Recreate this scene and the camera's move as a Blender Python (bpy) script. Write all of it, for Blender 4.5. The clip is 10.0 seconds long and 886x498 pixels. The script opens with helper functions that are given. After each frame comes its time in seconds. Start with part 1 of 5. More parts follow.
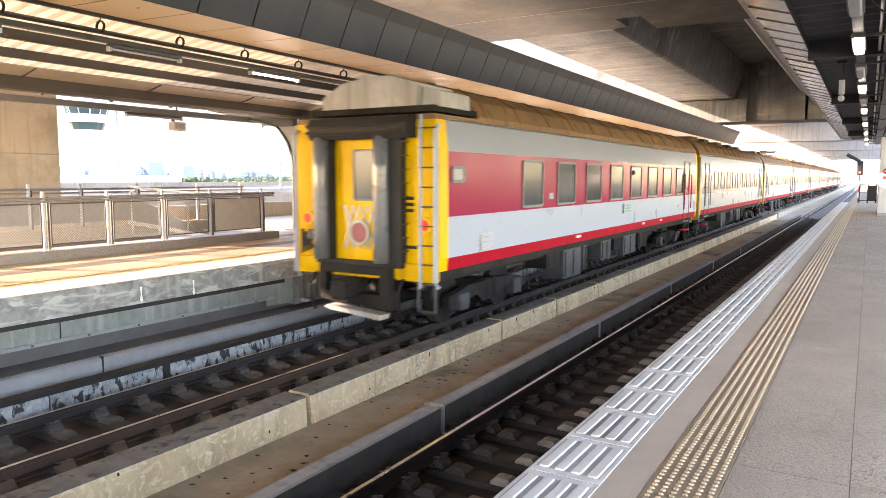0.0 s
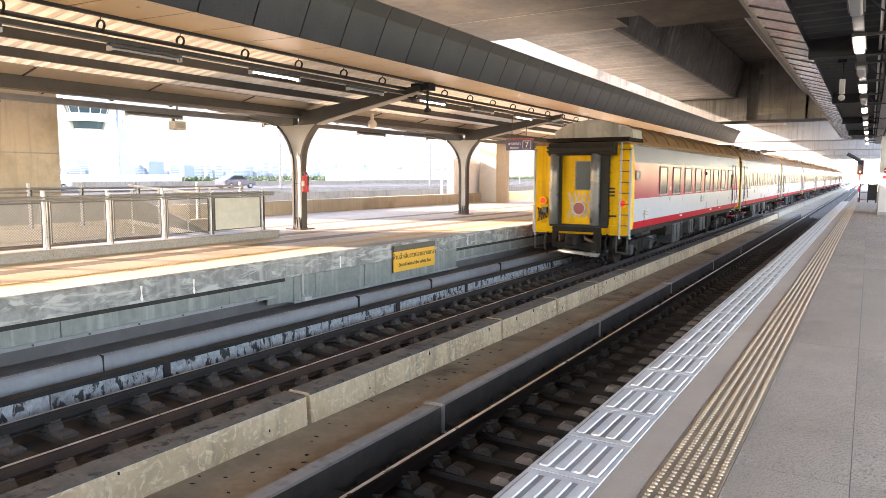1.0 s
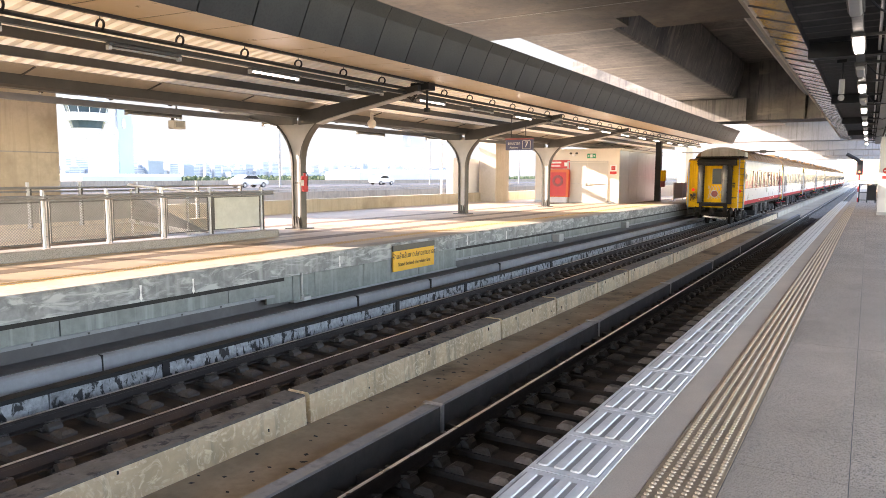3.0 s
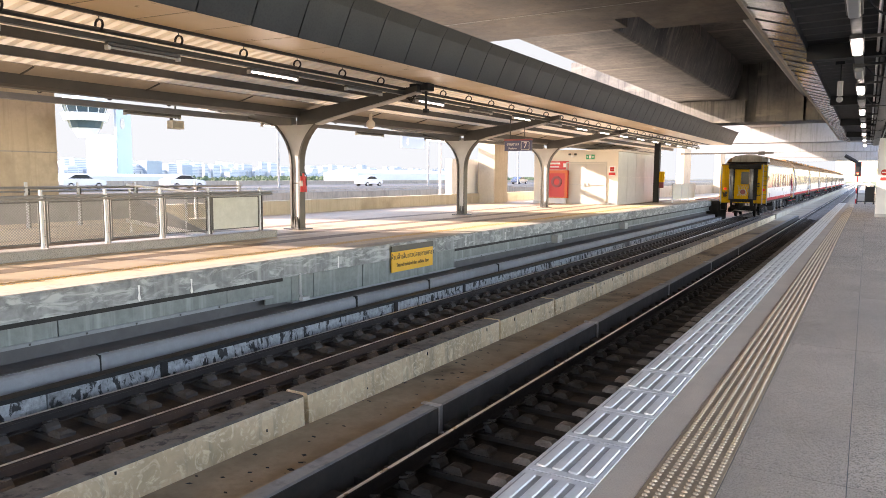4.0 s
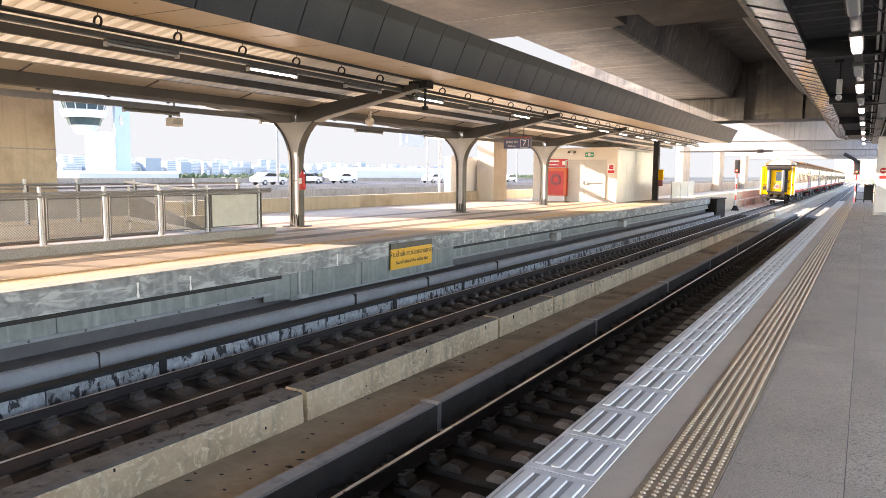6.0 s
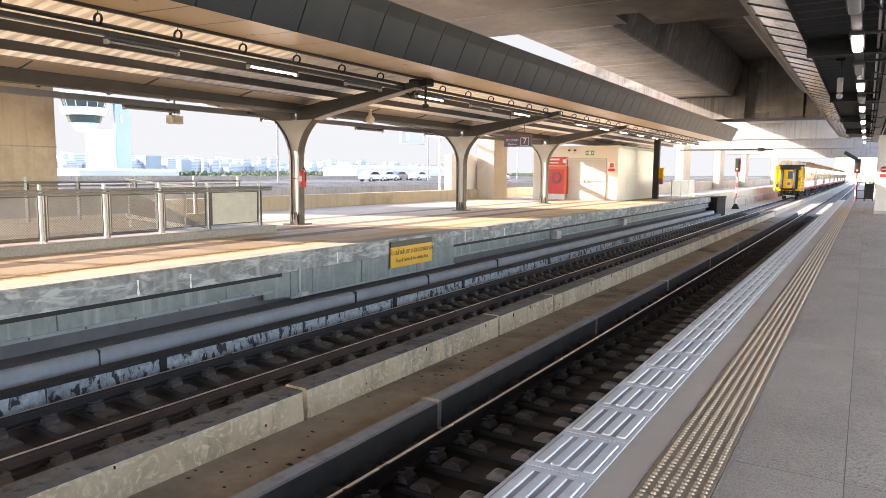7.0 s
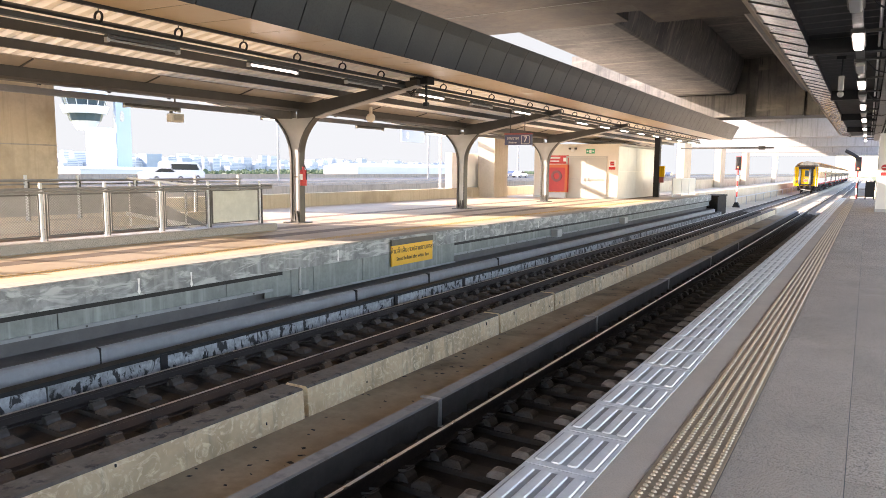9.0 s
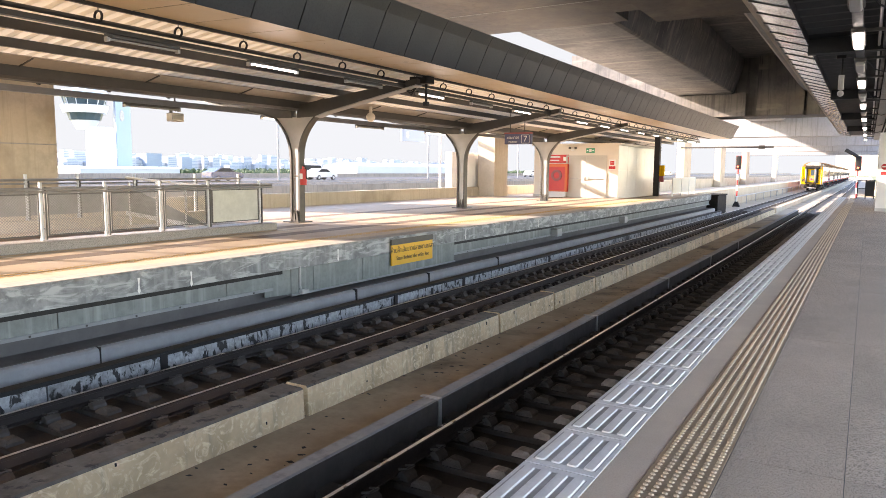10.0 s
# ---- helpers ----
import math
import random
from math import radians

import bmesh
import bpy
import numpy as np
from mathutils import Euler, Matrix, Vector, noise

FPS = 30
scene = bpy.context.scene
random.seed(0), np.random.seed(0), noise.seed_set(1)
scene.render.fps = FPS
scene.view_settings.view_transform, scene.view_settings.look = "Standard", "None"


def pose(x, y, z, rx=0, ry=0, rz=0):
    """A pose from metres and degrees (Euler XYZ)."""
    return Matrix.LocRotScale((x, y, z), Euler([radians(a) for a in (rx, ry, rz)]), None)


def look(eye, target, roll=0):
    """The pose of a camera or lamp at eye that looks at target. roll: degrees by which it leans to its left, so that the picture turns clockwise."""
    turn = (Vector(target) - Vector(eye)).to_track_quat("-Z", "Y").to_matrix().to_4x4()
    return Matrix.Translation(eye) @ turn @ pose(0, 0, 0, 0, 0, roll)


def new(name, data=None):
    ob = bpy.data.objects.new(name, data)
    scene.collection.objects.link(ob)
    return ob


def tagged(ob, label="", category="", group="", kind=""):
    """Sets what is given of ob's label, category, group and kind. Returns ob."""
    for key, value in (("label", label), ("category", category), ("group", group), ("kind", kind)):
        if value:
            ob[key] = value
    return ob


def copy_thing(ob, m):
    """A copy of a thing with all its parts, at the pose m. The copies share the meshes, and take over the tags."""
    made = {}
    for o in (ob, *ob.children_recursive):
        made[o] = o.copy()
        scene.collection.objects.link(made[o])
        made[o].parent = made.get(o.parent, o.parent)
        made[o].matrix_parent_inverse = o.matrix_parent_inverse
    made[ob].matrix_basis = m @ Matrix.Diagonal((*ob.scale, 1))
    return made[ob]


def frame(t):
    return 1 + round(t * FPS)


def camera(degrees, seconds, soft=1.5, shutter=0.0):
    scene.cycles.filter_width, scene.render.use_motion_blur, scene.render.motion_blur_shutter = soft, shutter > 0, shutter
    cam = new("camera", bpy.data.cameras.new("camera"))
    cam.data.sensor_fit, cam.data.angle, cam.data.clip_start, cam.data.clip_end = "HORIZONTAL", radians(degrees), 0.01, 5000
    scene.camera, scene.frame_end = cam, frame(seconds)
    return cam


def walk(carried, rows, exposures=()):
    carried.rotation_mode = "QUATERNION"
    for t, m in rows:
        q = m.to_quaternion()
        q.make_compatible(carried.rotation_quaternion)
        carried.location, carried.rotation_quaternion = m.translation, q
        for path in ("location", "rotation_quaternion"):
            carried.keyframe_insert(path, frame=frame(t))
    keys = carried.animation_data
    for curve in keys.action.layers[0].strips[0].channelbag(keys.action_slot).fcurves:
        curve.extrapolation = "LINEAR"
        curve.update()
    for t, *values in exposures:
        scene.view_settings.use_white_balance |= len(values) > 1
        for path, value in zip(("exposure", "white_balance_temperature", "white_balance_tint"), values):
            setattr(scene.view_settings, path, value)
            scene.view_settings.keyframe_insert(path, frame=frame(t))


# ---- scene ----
EYE = 1.40            # height over the platform paving (z = 0)
RAIL = -1.04          # top of the rails
BED = -1.30           # track slab
FAR_C, NEAR_C = -6.62, -2.78   # centre lines of the two tracks
cam = camera(64.4, 10.0, soft=0.8, shutter=0.3)
walk(cam, [
    (0.0, pose(0, 0, EYE, 84.136, -0.164, 31.110)),
    (0.5, pose(0, 0, EYE, 84.098, -0.150, 31.106)),
    (1.0, pose(0, 0, EYE, 84.073, -0.176, 31.130)),
    (1.5, pose(0, 0, EYE, 84.023, -0.181, 31.141)),
    (2.0, pose(0, 0, EYE, 84.014, -0.188, 31.150)),
    (2.5, pose(0, 0, EYE, 84.018, -0.195, 31.133)),
    (4.0, pose(0, 0, EYE, 84.103, -0.368, 30.991)),
    (4.5, pose(0, 0, EYE, 84.091, -0.390, 30.975)),
    (5.0, pose(0, 0, EYE, 84.034, -0.392, 30.960)),
    (5.5, pose(0, 0, EYE, 83.980, -0.412, 30.935)),
    (7.0, pose(0, 0, EYE, 83.753, -0.530, 30.943)),
    (7.5, pose(0, 0, EYE, 83.695, -0.534, 30.965)),
    (8.0, pose(0, 0, EYE, 83.637, -0.524, 30.972)),
    (8.5, pose(0, 0, EYE, 83.618, -0.530, 30.988)),
    (9.0, pose(0, 0, EYE, 83.612, -0.530, 30.992)),
    (9.5, pose(0, 0, EYE, 83.590, -0.535, 30.992)),
    (10.0, pose(0, 0, EYE, 83.560, -0.520, 30.988)),
], exposures=[(0.0, 3.46, 7650, 25), (1.0, 3.2, 7400, 25), (2.5, 3.06, 7250, 25), (4.0, 2.82, 7180, 25), (5.0, 2.78, 7180, 25), (7.0, 2.78, 7180, 25), (10.0, 2.78, 7180, 25)])

# ---- light ----
SUN_EL, SUN_FROM = radians(20.9), Vector((-0.91, -0.41, 0))
world = bpy.data.worlds.new("sky_world")
scene.world = world
world.use_nodes = True
wn = world.node_tree
sky = wn.nodes.new("ShaderNodeTexSky")
sky.sky_type, sky.sun_disc = "NISHITA", False
sky.sun_elevation = SUN_EL
sky.sun_rotation = math.atan2(SUN_FROM.x, SUN_FROM.y)
sky.air_density, sky.dust_density, sky.ozone_density = 1.0, 0.4, 1.0
wn.links.new(sky.outputs[0], wn.nodes["Background"].inputs[0])
wn.nodes["Background"].inputs[1].default_value = 0.15
sun = new("sun", bpy.data.lights.new("sun", "SUN"))
sun.data.energy, sun.data.angle, sun.data.color = 3.2, radians(0.6), (1.0, 0.91, 0.77)
sun.matrix_world = look(Vector((0, 0, 30)) + SUN_FROM.normalized() * 40 * math.cos(SUN_EL) + Vector((0, 0, 40 * math.sin(SUN_EL))), (0, 0, 30))


# ---- materials ----
def material(name, base, rough=0.7, metal=0.0, second=None, scale=1.5, amount=0.6, grain=40.0, bump=0.2,
             streak=None, stain=None, coat=0.0, speck=None, swirl=0.0, glow=0.0, spec=0.5, patch=None):
    """Two scales of colour change, fine relief, and optional hanging streaks, stains and specks."""
    m = bpy.data.materials.new(name)
    m.use_nodes = True
    nt = m.node_tree
    N, L = nt.nodes, nt.links
    b = N["Principled BSDF"]
    co = N.new("ShaderNodeTexCoord")
    geo = N.new("ShaderNodeObjectInfo")
    off = N.new("ShaderNodeVectorMath")
    off.operation = "MULTIPLY_ADD"
    L.new(geo.outputs["Random"], off.inputs[0])
    off.inputs[1].default_value = (37, 53, 71)
    L.new(co.outputs["Object"], off.inputs[2])
    src = off.outputs[0]

    def tex(sc, detail=5, stretch=None, rgh=0.6, warp=0.0):
        t = N.new("ShaderNodeTexNoise")
        t.inputs["Distortion"].default_value = warp
        t.inputs["Scale"].default_value, t.inputs["Detail"].default_value, t.inputs["Roughness"].default_value = sc, detail, rgh
        if stretch:
            mp = N.new("ShaderNodeMapping")
            mp.inputs["Scale"].default_value = stretch
            L.new(src, mp.inputs[0])
            L.new(mp.outputs[0], t.inputs["Vector"])
        else:
            L.new(src, t.inputs["Vector"])
        return t.outputs["Fac"]

    def ramp(v, lo, hi):
        r = N.new("ShaderNodeMapRange")
        r.inputs["From Min"].default_value, r.inputs["From Max"].default_value = lo, hi
        L.new(v, r.inputs["Value"])
        return r.outputs[0]

    def mix(fac, a, c):
        x = N.new("ShaderNodeMix")
        x.data_type = "RGBA"
        L.new(fac, x.inputs["Factor"])
        if isinstance(a, tuple):
            x.inputs["A"].default_value = (*a, 1)
        else:
            L.new(a, x.inputs["A"])
        x.inputs["B"].default_value = (*c, 1)
        return x.outputs["Result"]

    second = second or tuple(v * (1 - 0.45 * amount) for v in base)
    col = mix(ramp(tex(scale, 6, warp=swirl), 0.36 if swirl else 0.32, 0.64 if swirl else 0.72), base, second)
    third = tuple(v * (1 - 0.35 * amount) for v in base)
    f = N.new("ShaderNodeMath")
    f.operation = "MULTIPLY"
    L.new(ramp(tex(grain, 3), 0.45, 0.75), f.inputs[0])
    f.inputs[1].default_value = 0.6
    col = mix(f.outputs[0], col, third)
    if streak:
        col = mix(ramp(tex(1.0, 5, (7, 7, 0.35)), 0.52, 0.75), col, streak)
    if stain:
        col = mix(ramp(tex(0.55, 8), 0.55, 0.68), col, stain)
    if patch:
        # sharp-edged flakes or trowel strokes: colour, size, stretch, distortion, threshold, softness
        pc, ps, pst, pw, lo, wide = patch
        col = mix(ramp(tex(ps, 9, pst, 0.62, pw), lo, lo + wide), col, pc)
    if speck:
        col = mix(ramp(tex(grain * 3, 1), 0.54, 0.62), col, speck)
    L.new(col, b.inputs["Base Color"])
    rr = N.new("ShaderNodeMapRange")
    rr.inputs["To Min"].default_value, rr.inputs["To Max"].default_value = max(0.02, rough - 0.12), min(1, rough + 0.12)
    L.new(tex(scale * 4, 4), rr.inputs["Value"])
    L.new(rr.outputs[0], b.inputs["Roughness"])
    b.inputs["Metallic"].default_value = metal
    b.inputs["Specular IOR Level"].default_value = spec
    b.inputs["Coat Weight"].default_value = coat
    if bump:
        bp = N.new("ShaderNodeBump")
        bp.inputs["Strength"].default_value, bp.inputs["Distance"].default_value = bump, 0.01
        L.new(tex(grain, 6), bp.inputs["Height"])
        L.new(bp.outputs[0], b.inputs["Normal"])
    if glow:
        # translucent share that brightens a sheet in place of bounced light
        tr, mx = N.new("ShaderNodeBsdfTranslucent"), N.new("ShaderNodeMixShader")
        L.new(col, tr.inputs["Color"])
        mx.inputs[0].default_value = glow
        L.new(b.outputs[0], mx.inputs[1]), L.new(tr.outputs[0], mx.inputs[2])
        L.new(mx.outputs[0], N["Material Output"].inputs[0])
    return m


def glowing(name, colour, power):
    m = bpy.data.materials.new(name)
    m.use_nodes = True
    b = m.node_tree.nodes["Principled BSDF"]
    b.inputs["Base Color"].default_value = (*colour, 1)
    b.inputs["Emission Color"].default_value = (*colour, 1)
    b.inputs["Emission Strength"].default_value = power
    return m


def clear_glass(name, tint=(0.9, 0.95, 0.95)):
    m = bpy.data.materials.new(name)
    m.use_nodes = True
    b = m.node_tree.nodes["Principled BSDF"]
    b.inputs["Base Color"].default_value = (*tint, 1)
    b.inputs["Roughness"].default_value = 0.03
    b.inputs["Transmission Weight"].default_value = 1.0
    b.inputs["IOR"].default_value = 1.1
    return m


CONC = material("concrete", (0.36, 0.345, 0.32), 0.85, scale=0.8, grain=12, bump=0.25, streak=(0.20, 0.19, 0.18), stain=(0.26, 0.25, 0.235))
CONC_WALL = material("wall_concrete", (0.92, 0.71, 0.43), 0.8, scale=1.6, grain=18, bump=0.9, second=(0.64, 0.47, 0.265), streak=(0.42, 0.325, 0.20), stain=(0.54, 0.42, 0.26), amount=0.6, swirl=0.4, patch=((0.98, 0.83, 0.57), 5.0, None, 3.2, 0.50, 0.16))
WALL_TOP = material("grimy_wall_top", (0.20, 0.175, 0.145), 0.9, scale=5, grain=22, bump=0.7, second=(0.10, 0.088, 0.075), stain=(0.07, 0.062, 0.054), amount=0.8, patch=((0.055, 0.05, 0.045), 7, None, 0.4, 0.55, 0.08))
CONC_GREY = material("edge_concrete", (0.28, 0.29, 0.295), 0.8, scale=5.0, grain=12, bump=0.8, second=(0.16, 0.167, 0.17), streak=(0.34, 0.35, 0.355), amount=0.7, swirl=0.8, patch=((0.42, 0.43, 0.435), 5.0, (1.0, 0.4, 1.5), 0.8, 0.49, 0.10))
# stained concrete, its base darkened in place of the shade overhead
CONC_DARK = material("shaded_shuttered_concrete", (0.185, 0.172, 0.158), 0.75, scale=0.9, grain=6, bump=0.5, second=(0.085, 0.083, 0.082), streak=(0.05, 0.049, 0.048), stain=(0.07, 0.069, 0.068), amount=0.85, patch=((0.25, 0.225, 0.195), 0.8, (0.22, 3.0, 1.0), 0.3, 0.54, 0.12))
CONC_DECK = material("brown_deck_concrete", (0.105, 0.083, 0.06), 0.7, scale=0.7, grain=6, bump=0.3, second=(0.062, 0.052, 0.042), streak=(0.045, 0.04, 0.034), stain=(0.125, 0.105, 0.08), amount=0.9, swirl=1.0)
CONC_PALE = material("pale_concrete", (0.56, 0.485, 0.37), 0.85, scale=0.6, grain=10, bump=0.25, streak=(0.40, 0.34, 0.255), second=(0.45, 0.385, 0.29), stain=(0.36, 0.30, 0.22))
PANEL = material("fibre_cement_panel", (0.24, 0.26, 0.247), 0.75, scale=3.5, grain=14, bump=0.2, second=(0.17, 0.185, 0.176), streak=(0.33, 0.355, 0.34), amount=0.7)
SLAB = material("dusty_slab", (0.47, 0.36, 0.24), 0.9, scale=1.6, grain=12, bump=0.5, second=(0.31, 0.23, 0.15), stain=(0.14, 0.107, 0.072), amount=0.9)
LEDGE = material("smooth_grey_kerb", (0.31, 0.318, 0.328), 0.5, scale=2, grain=20, bump=0.2, stain=(0.22, 0.224, 0.23), streak=(0.25, 0.252, 0.258))
# dark tone carries the shade under the far platform edge
RECESS = material("shaded_recess_concrete", (0.13, 0.123, 0.122), 0.8, scale=1.5, grain=15, bump=0.3, second=(0.09, 0.085, 0.085))
SPLAT = material("whitewashed_kerb", (0.50, 0.52, 0.53), 0.8, scale=14, grain=30, bump=0.6, second=(0.20, 0.205, 0.205), stain=(0.06, 0.06, 0.06), patch=((0.03, 0.03, 0.03), 9, (1.0, 1.0, 0.5), 0.6, 0.53, 0.05))
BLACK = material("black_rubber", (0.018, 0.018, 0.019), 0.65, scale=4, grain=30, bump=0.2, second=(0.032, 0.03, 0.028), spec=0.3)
# bed and sleeper colours include the overhang's shade as well as soot
SOOT_SHADE = material("sooty_shaded_track_bed", (0.022, 0.018, 0.016), 0.9, scale=1.5, grain=20, bump=0.5, second=(0.045, 0.034, 0.027))
SLEEP = material("sleeper_concrete", (0.065, 0.052, 0.043), 0.9, scale=5, grain=20, bump=0.4, second=(0.038, 0.031, 0.027))
# lit and dim copies of one chipped concrete; the difference is light
SEAT = material("chipped_lit_concrete_seat", (0.27, 0.235, 0.205), 0.85, scale=9, grain=40, bump=0.7, second=(0.14, 0.12, 0.105), stain=(0.09, 0.076, 0.066))
SEAT_DIM = material("dim_concrete_seat", (0.085, 0.072, 0.062), 0.85, scale=9, grain=40, bump=0.7, second=(0.05, 0.042, 0.037), stain=(0.12, 0.105, 0.092))
RUST = material("rusty_rail_steel", (0.035, 0.027, 0.025), 0.7, 0.3, scale=4, grain=60, bump=0.3)
SHINE = material("polished_rail_head", (0.80, 0.78, 0.76), 0.30, 1.0, scale=1.0, grain=3, bump=0.0, amount=0.15)
CLIP = material("rail_clip_casting", (0.08, 0.072, 0.066), 0.6, 0.2, scale=10, grain=50, bump=0.3)
PAVE = material("granolithic_paving", (0.60, 0.49, 0.40), 0.62, scale=0.9, grain=48, bump=1.6, second=(0.43, 0.35, 0.285), speck=(0.16, 0.13, 0.108), amount=0.9)
BAND = material("smooth_paving_band", (0.62, 0.50, 0.40), 0.75, scale=1.2, grain=90, bump=0.4, amount=0.6, second=(0.50, 0.40, 0.32))
WARM = material("warm_tile_paving", (0.50, 0.40, 0.29), 0.6, scale=1.5, grain=30, bump=0.1, amount=0.5)
BROWN = material("brown_tile_paving", (0.19, 0.14, 0.10), 0.65, scale=1.5, grain=30, bump=0.1, amount=0.5)
WHITE_LINE = material("worn_white_line", (0.37, 0.335, 0.29), 0.7, scale=5, grain=30, bump=0.1, amount=0.4)
OCHRE = material("ochre_tactile_tile", (0.56, 0.36, 0.13), 0.6, scale=5, grain=30, bump=0.1, second=(0.44, 0.28, 0.10))
EDGE_TILE = material("silver_edge_tile", (0.84, 0.82, 0.81), 0.36, 0.0, scale=5, grain=25, bump=0.25, second=(0.70, 0.68, 0.67), stain=(0.72, 0.70, 0.68))
EDGE_GRIME = material("grimy_tile_groove", (0.57, 0.555, 0.545), 0.5, 0.0, scale=6, grain=30, bump=0.3, second=(0.38, 0.365, 0.355), stain=(0.34, 0.325, 0.31))
EDGE_BAR = material("worn_silver_bar", (0.80, 0.785, 0.775), 0.34, 0.0, scale=6, grain=25, bump=0.2, amount=0.5, second=(0.68, 0.66, 0.65))
TACT = material("tan_tactile_tile", (0.43, 0.31, 0.20), 0.6, scale=5, grain=30, bump=0.2, second=(0.30, 0.215, 0.14))
TACT_TOP = material("worn_stud_top", (0.70, 0.53, 0.36), 0.4, 0.2, scale=8, grain=50, bump=0.1)
STEEL = material("grey_painted_steel", (0.082, 0.079, 0.073), 0.45, 0.1, scale=2, grain=40, bump=0.08, second=(0.055, 0.053, 0.050))
STEEL_L = material("light_grey_painted_steel", (0.46, 0.455, 0.45), 0.45, 0.1, scale=2, grain=40, bump=0.06, second=(0.36, 0.355, 0.35), amount=0.3)
CLAD = material("dark_cladding_panel", (0.075, 0.073, 0.072), 0.4, 0.2, scale=1.2, grain=30, bump=0.04, second=(0.10, 0.097, 0.094))
SOFFIT = material("cream_soffit_panel", (0.88, 0.69, 0.43), 0.32, 0.1, scale=1.0, grain=30, bump=0.0, amount=0.15)
# glow lifts the metal underside, standing in for light bounced from below
SHEET = material("cream_roof_sheet", (0.84, 0.76, 0.62), 0.5, 0.0, scale=1.0, grain=30, bump=0.03, amount=0.15, glow=0.16)
FLASH = material("beige_gutter_flashing", (0.40, 0.36, 0.295), 0.45, 0.1, scale=1.2, grain=30, bump=0.04, second=(0.32, 0.285, 0.235), amount=0.4)
MIRROR = material("polished_foil_sheet", (0.86, 0.83, 0.79), 0.17, 1.0, scale=1.2, grain=3, bump=0.3, second=(0.70, 0.68, 0.65), amount=0.5)
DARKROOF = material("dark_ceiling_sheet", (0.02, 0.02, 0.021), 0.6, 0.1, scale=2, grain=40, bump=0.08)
YELLOW = material("yellow_coach_paint", (0.86, 0.52, 0.0), 0.45, scale=1.6, grain=8, bump=0.05, second=(0.72, 0.40, 0.0), spec=0.2, streak=(0.52, 0.27, 0.0))
WHITE_C = material("white_coach_paint", (0.36, 0.405, 0.48), 0.3, scale=0.3, grain=0.7, bump=0.10, amount=0.03, spec=0.10)
GREY_C = material("silver_grey_coach_paint", (0.31, 0.32, 0.34), 0.22, 0.1, scale=0.35, grain=0.7, bump=0.15, amount=0.06, spec=0.22)
RED_C = material("crimson_coach_paint", (0.30, 0.005, 0.045), 0.22, scale=0.35, grain=0.7, bump=0.25, amount=0.08, spec=0.06)
STRIPE_C = material("red_sill_paint", (0.42, 0.003, 0.02), 0.5, scale=2, grain=6, bump=0.02, amount=0.3, spec=0.10)
PINK_C = material("faded_pink_coach_paint", (0.30, 0.265, 0.30), 0.25, scale=0.35, grain=0.7, bump=0.12, amount=0.1, spec=0.15)
ROOF_C = material("brown_coach_roof", (0.33, 0.185, 0.085), 0.7, scale=0.9, grain=10, bump=0.15, second=(0.20, 0.115, 0.055), streak=(0.13, 0.08, 0.045), spec=0.25)
UNDER = material("oily_underframe", (0.018, 0.016, 0.015), 0.85, 0.0, scale=3, grain=20, bump=0.3, second=(0.04, 0.034, 0.03), spec=0.15)
UNDER_L = material("grey_underframe_box", (0.085, 0.086, 0.088), 0.7, 0.0, scale=3, grain=20, bump=0.2, second=(0.05, 0.05, 0.05), spec=0.25)
RUBBER_TUBE = material("gangway_rubber_tube", (0.15, 0.155, 0.165), 0.3, 0.0, scale=1.2, grain=30, bump=0.0, coat=0.5, amount=0.3)
GLASS_D = material("dark_coach_glass", (0.03, 0.037, 0.04), 0.15, 0.0, scale=1, grain=1.5, bump=0.05, spec=0.12)
FRAME = material("worn_aluminium_frame", (0.50, 0.49, 0.48), 0.4, 0.6, scale=5, grain=40, bump=0.05)
SEAL = material("dark_window_seal", (0.16, 0.155, 0.155), 0.5, 0.2, scale=5, grain=40, bump=0.05)
HOUSING = material("beige_roof_housing", (0.52, 0.50, 0.46), 0.6, scale=2.5, grain=8, bump=0.1, second=(0.38, 0.36, 0.32), streak=(0.28, 0.25, 0.21), amount=0.5, swirl=0.8)
BRUSHED = material("brushed_steel_cladding", (0.48, 0.475, 0.465), 0.35, 0.5, scale=0.8, grain=30, bump=0.03, amount=0.25)
CREAM = material("cream_wall_paint", (0.72, 0.67, 0.59), 0.6, scale=0.8, grain=35, bump=0.05, amount=0.2)
DOORP = material("putty_door_paint", (0.50, 0.48, 0.44), 0.5, scale=1.0, grain=35, bump=0.03, amount=0.2)
RED = material("fire_red_paint", (0.60, 0.03, 0.03), 0.4, scale=3, grain=35, bump=0.03, amount=0.25)
ORANGE = material("orange_sign_face", (0.80, 0.42, 0.03), 0.45, scale=3, grain=35, bump=0.02, amount=0.2)
BLUE_S = material("slate_blue_sign", (0.09, 0.10, 0.19), 0.4, scale=3, grain=35, bump=0.02, amount=0.2)
GREEN_S = material("green_sign", (0.03, 0.32, 0.16), 0.4, scale=3, grain=35, bump=0.02, amount=0.2)
WHITE = material("white_paint", (0.80, 0.79, 0.77), 0.5, scale=2, grain=35, bump=0.03, amount=0.2)
INK = material("black_ink", (0.02, 0.02, 0.02), 0.5, scale=3, grain=40, bump=0.0)
MESH_P = material("perforated_screen", (0.24, 0.24, 0.228), 0.5, 0.2, scale=3, grain=40, bump=0.05)
SCREEN = material("pale_screen_panel", (0.58, 0.58, 0.53), 0.5, 0.1, scale=3, grain=20, bump=0.05, second=(0.45, 0.455, 0.415))
ASPH = material("road_asphalt", (0.07, 0.07, 0.072), 0.9, scale=0.3, grain=20, bump=0.2)
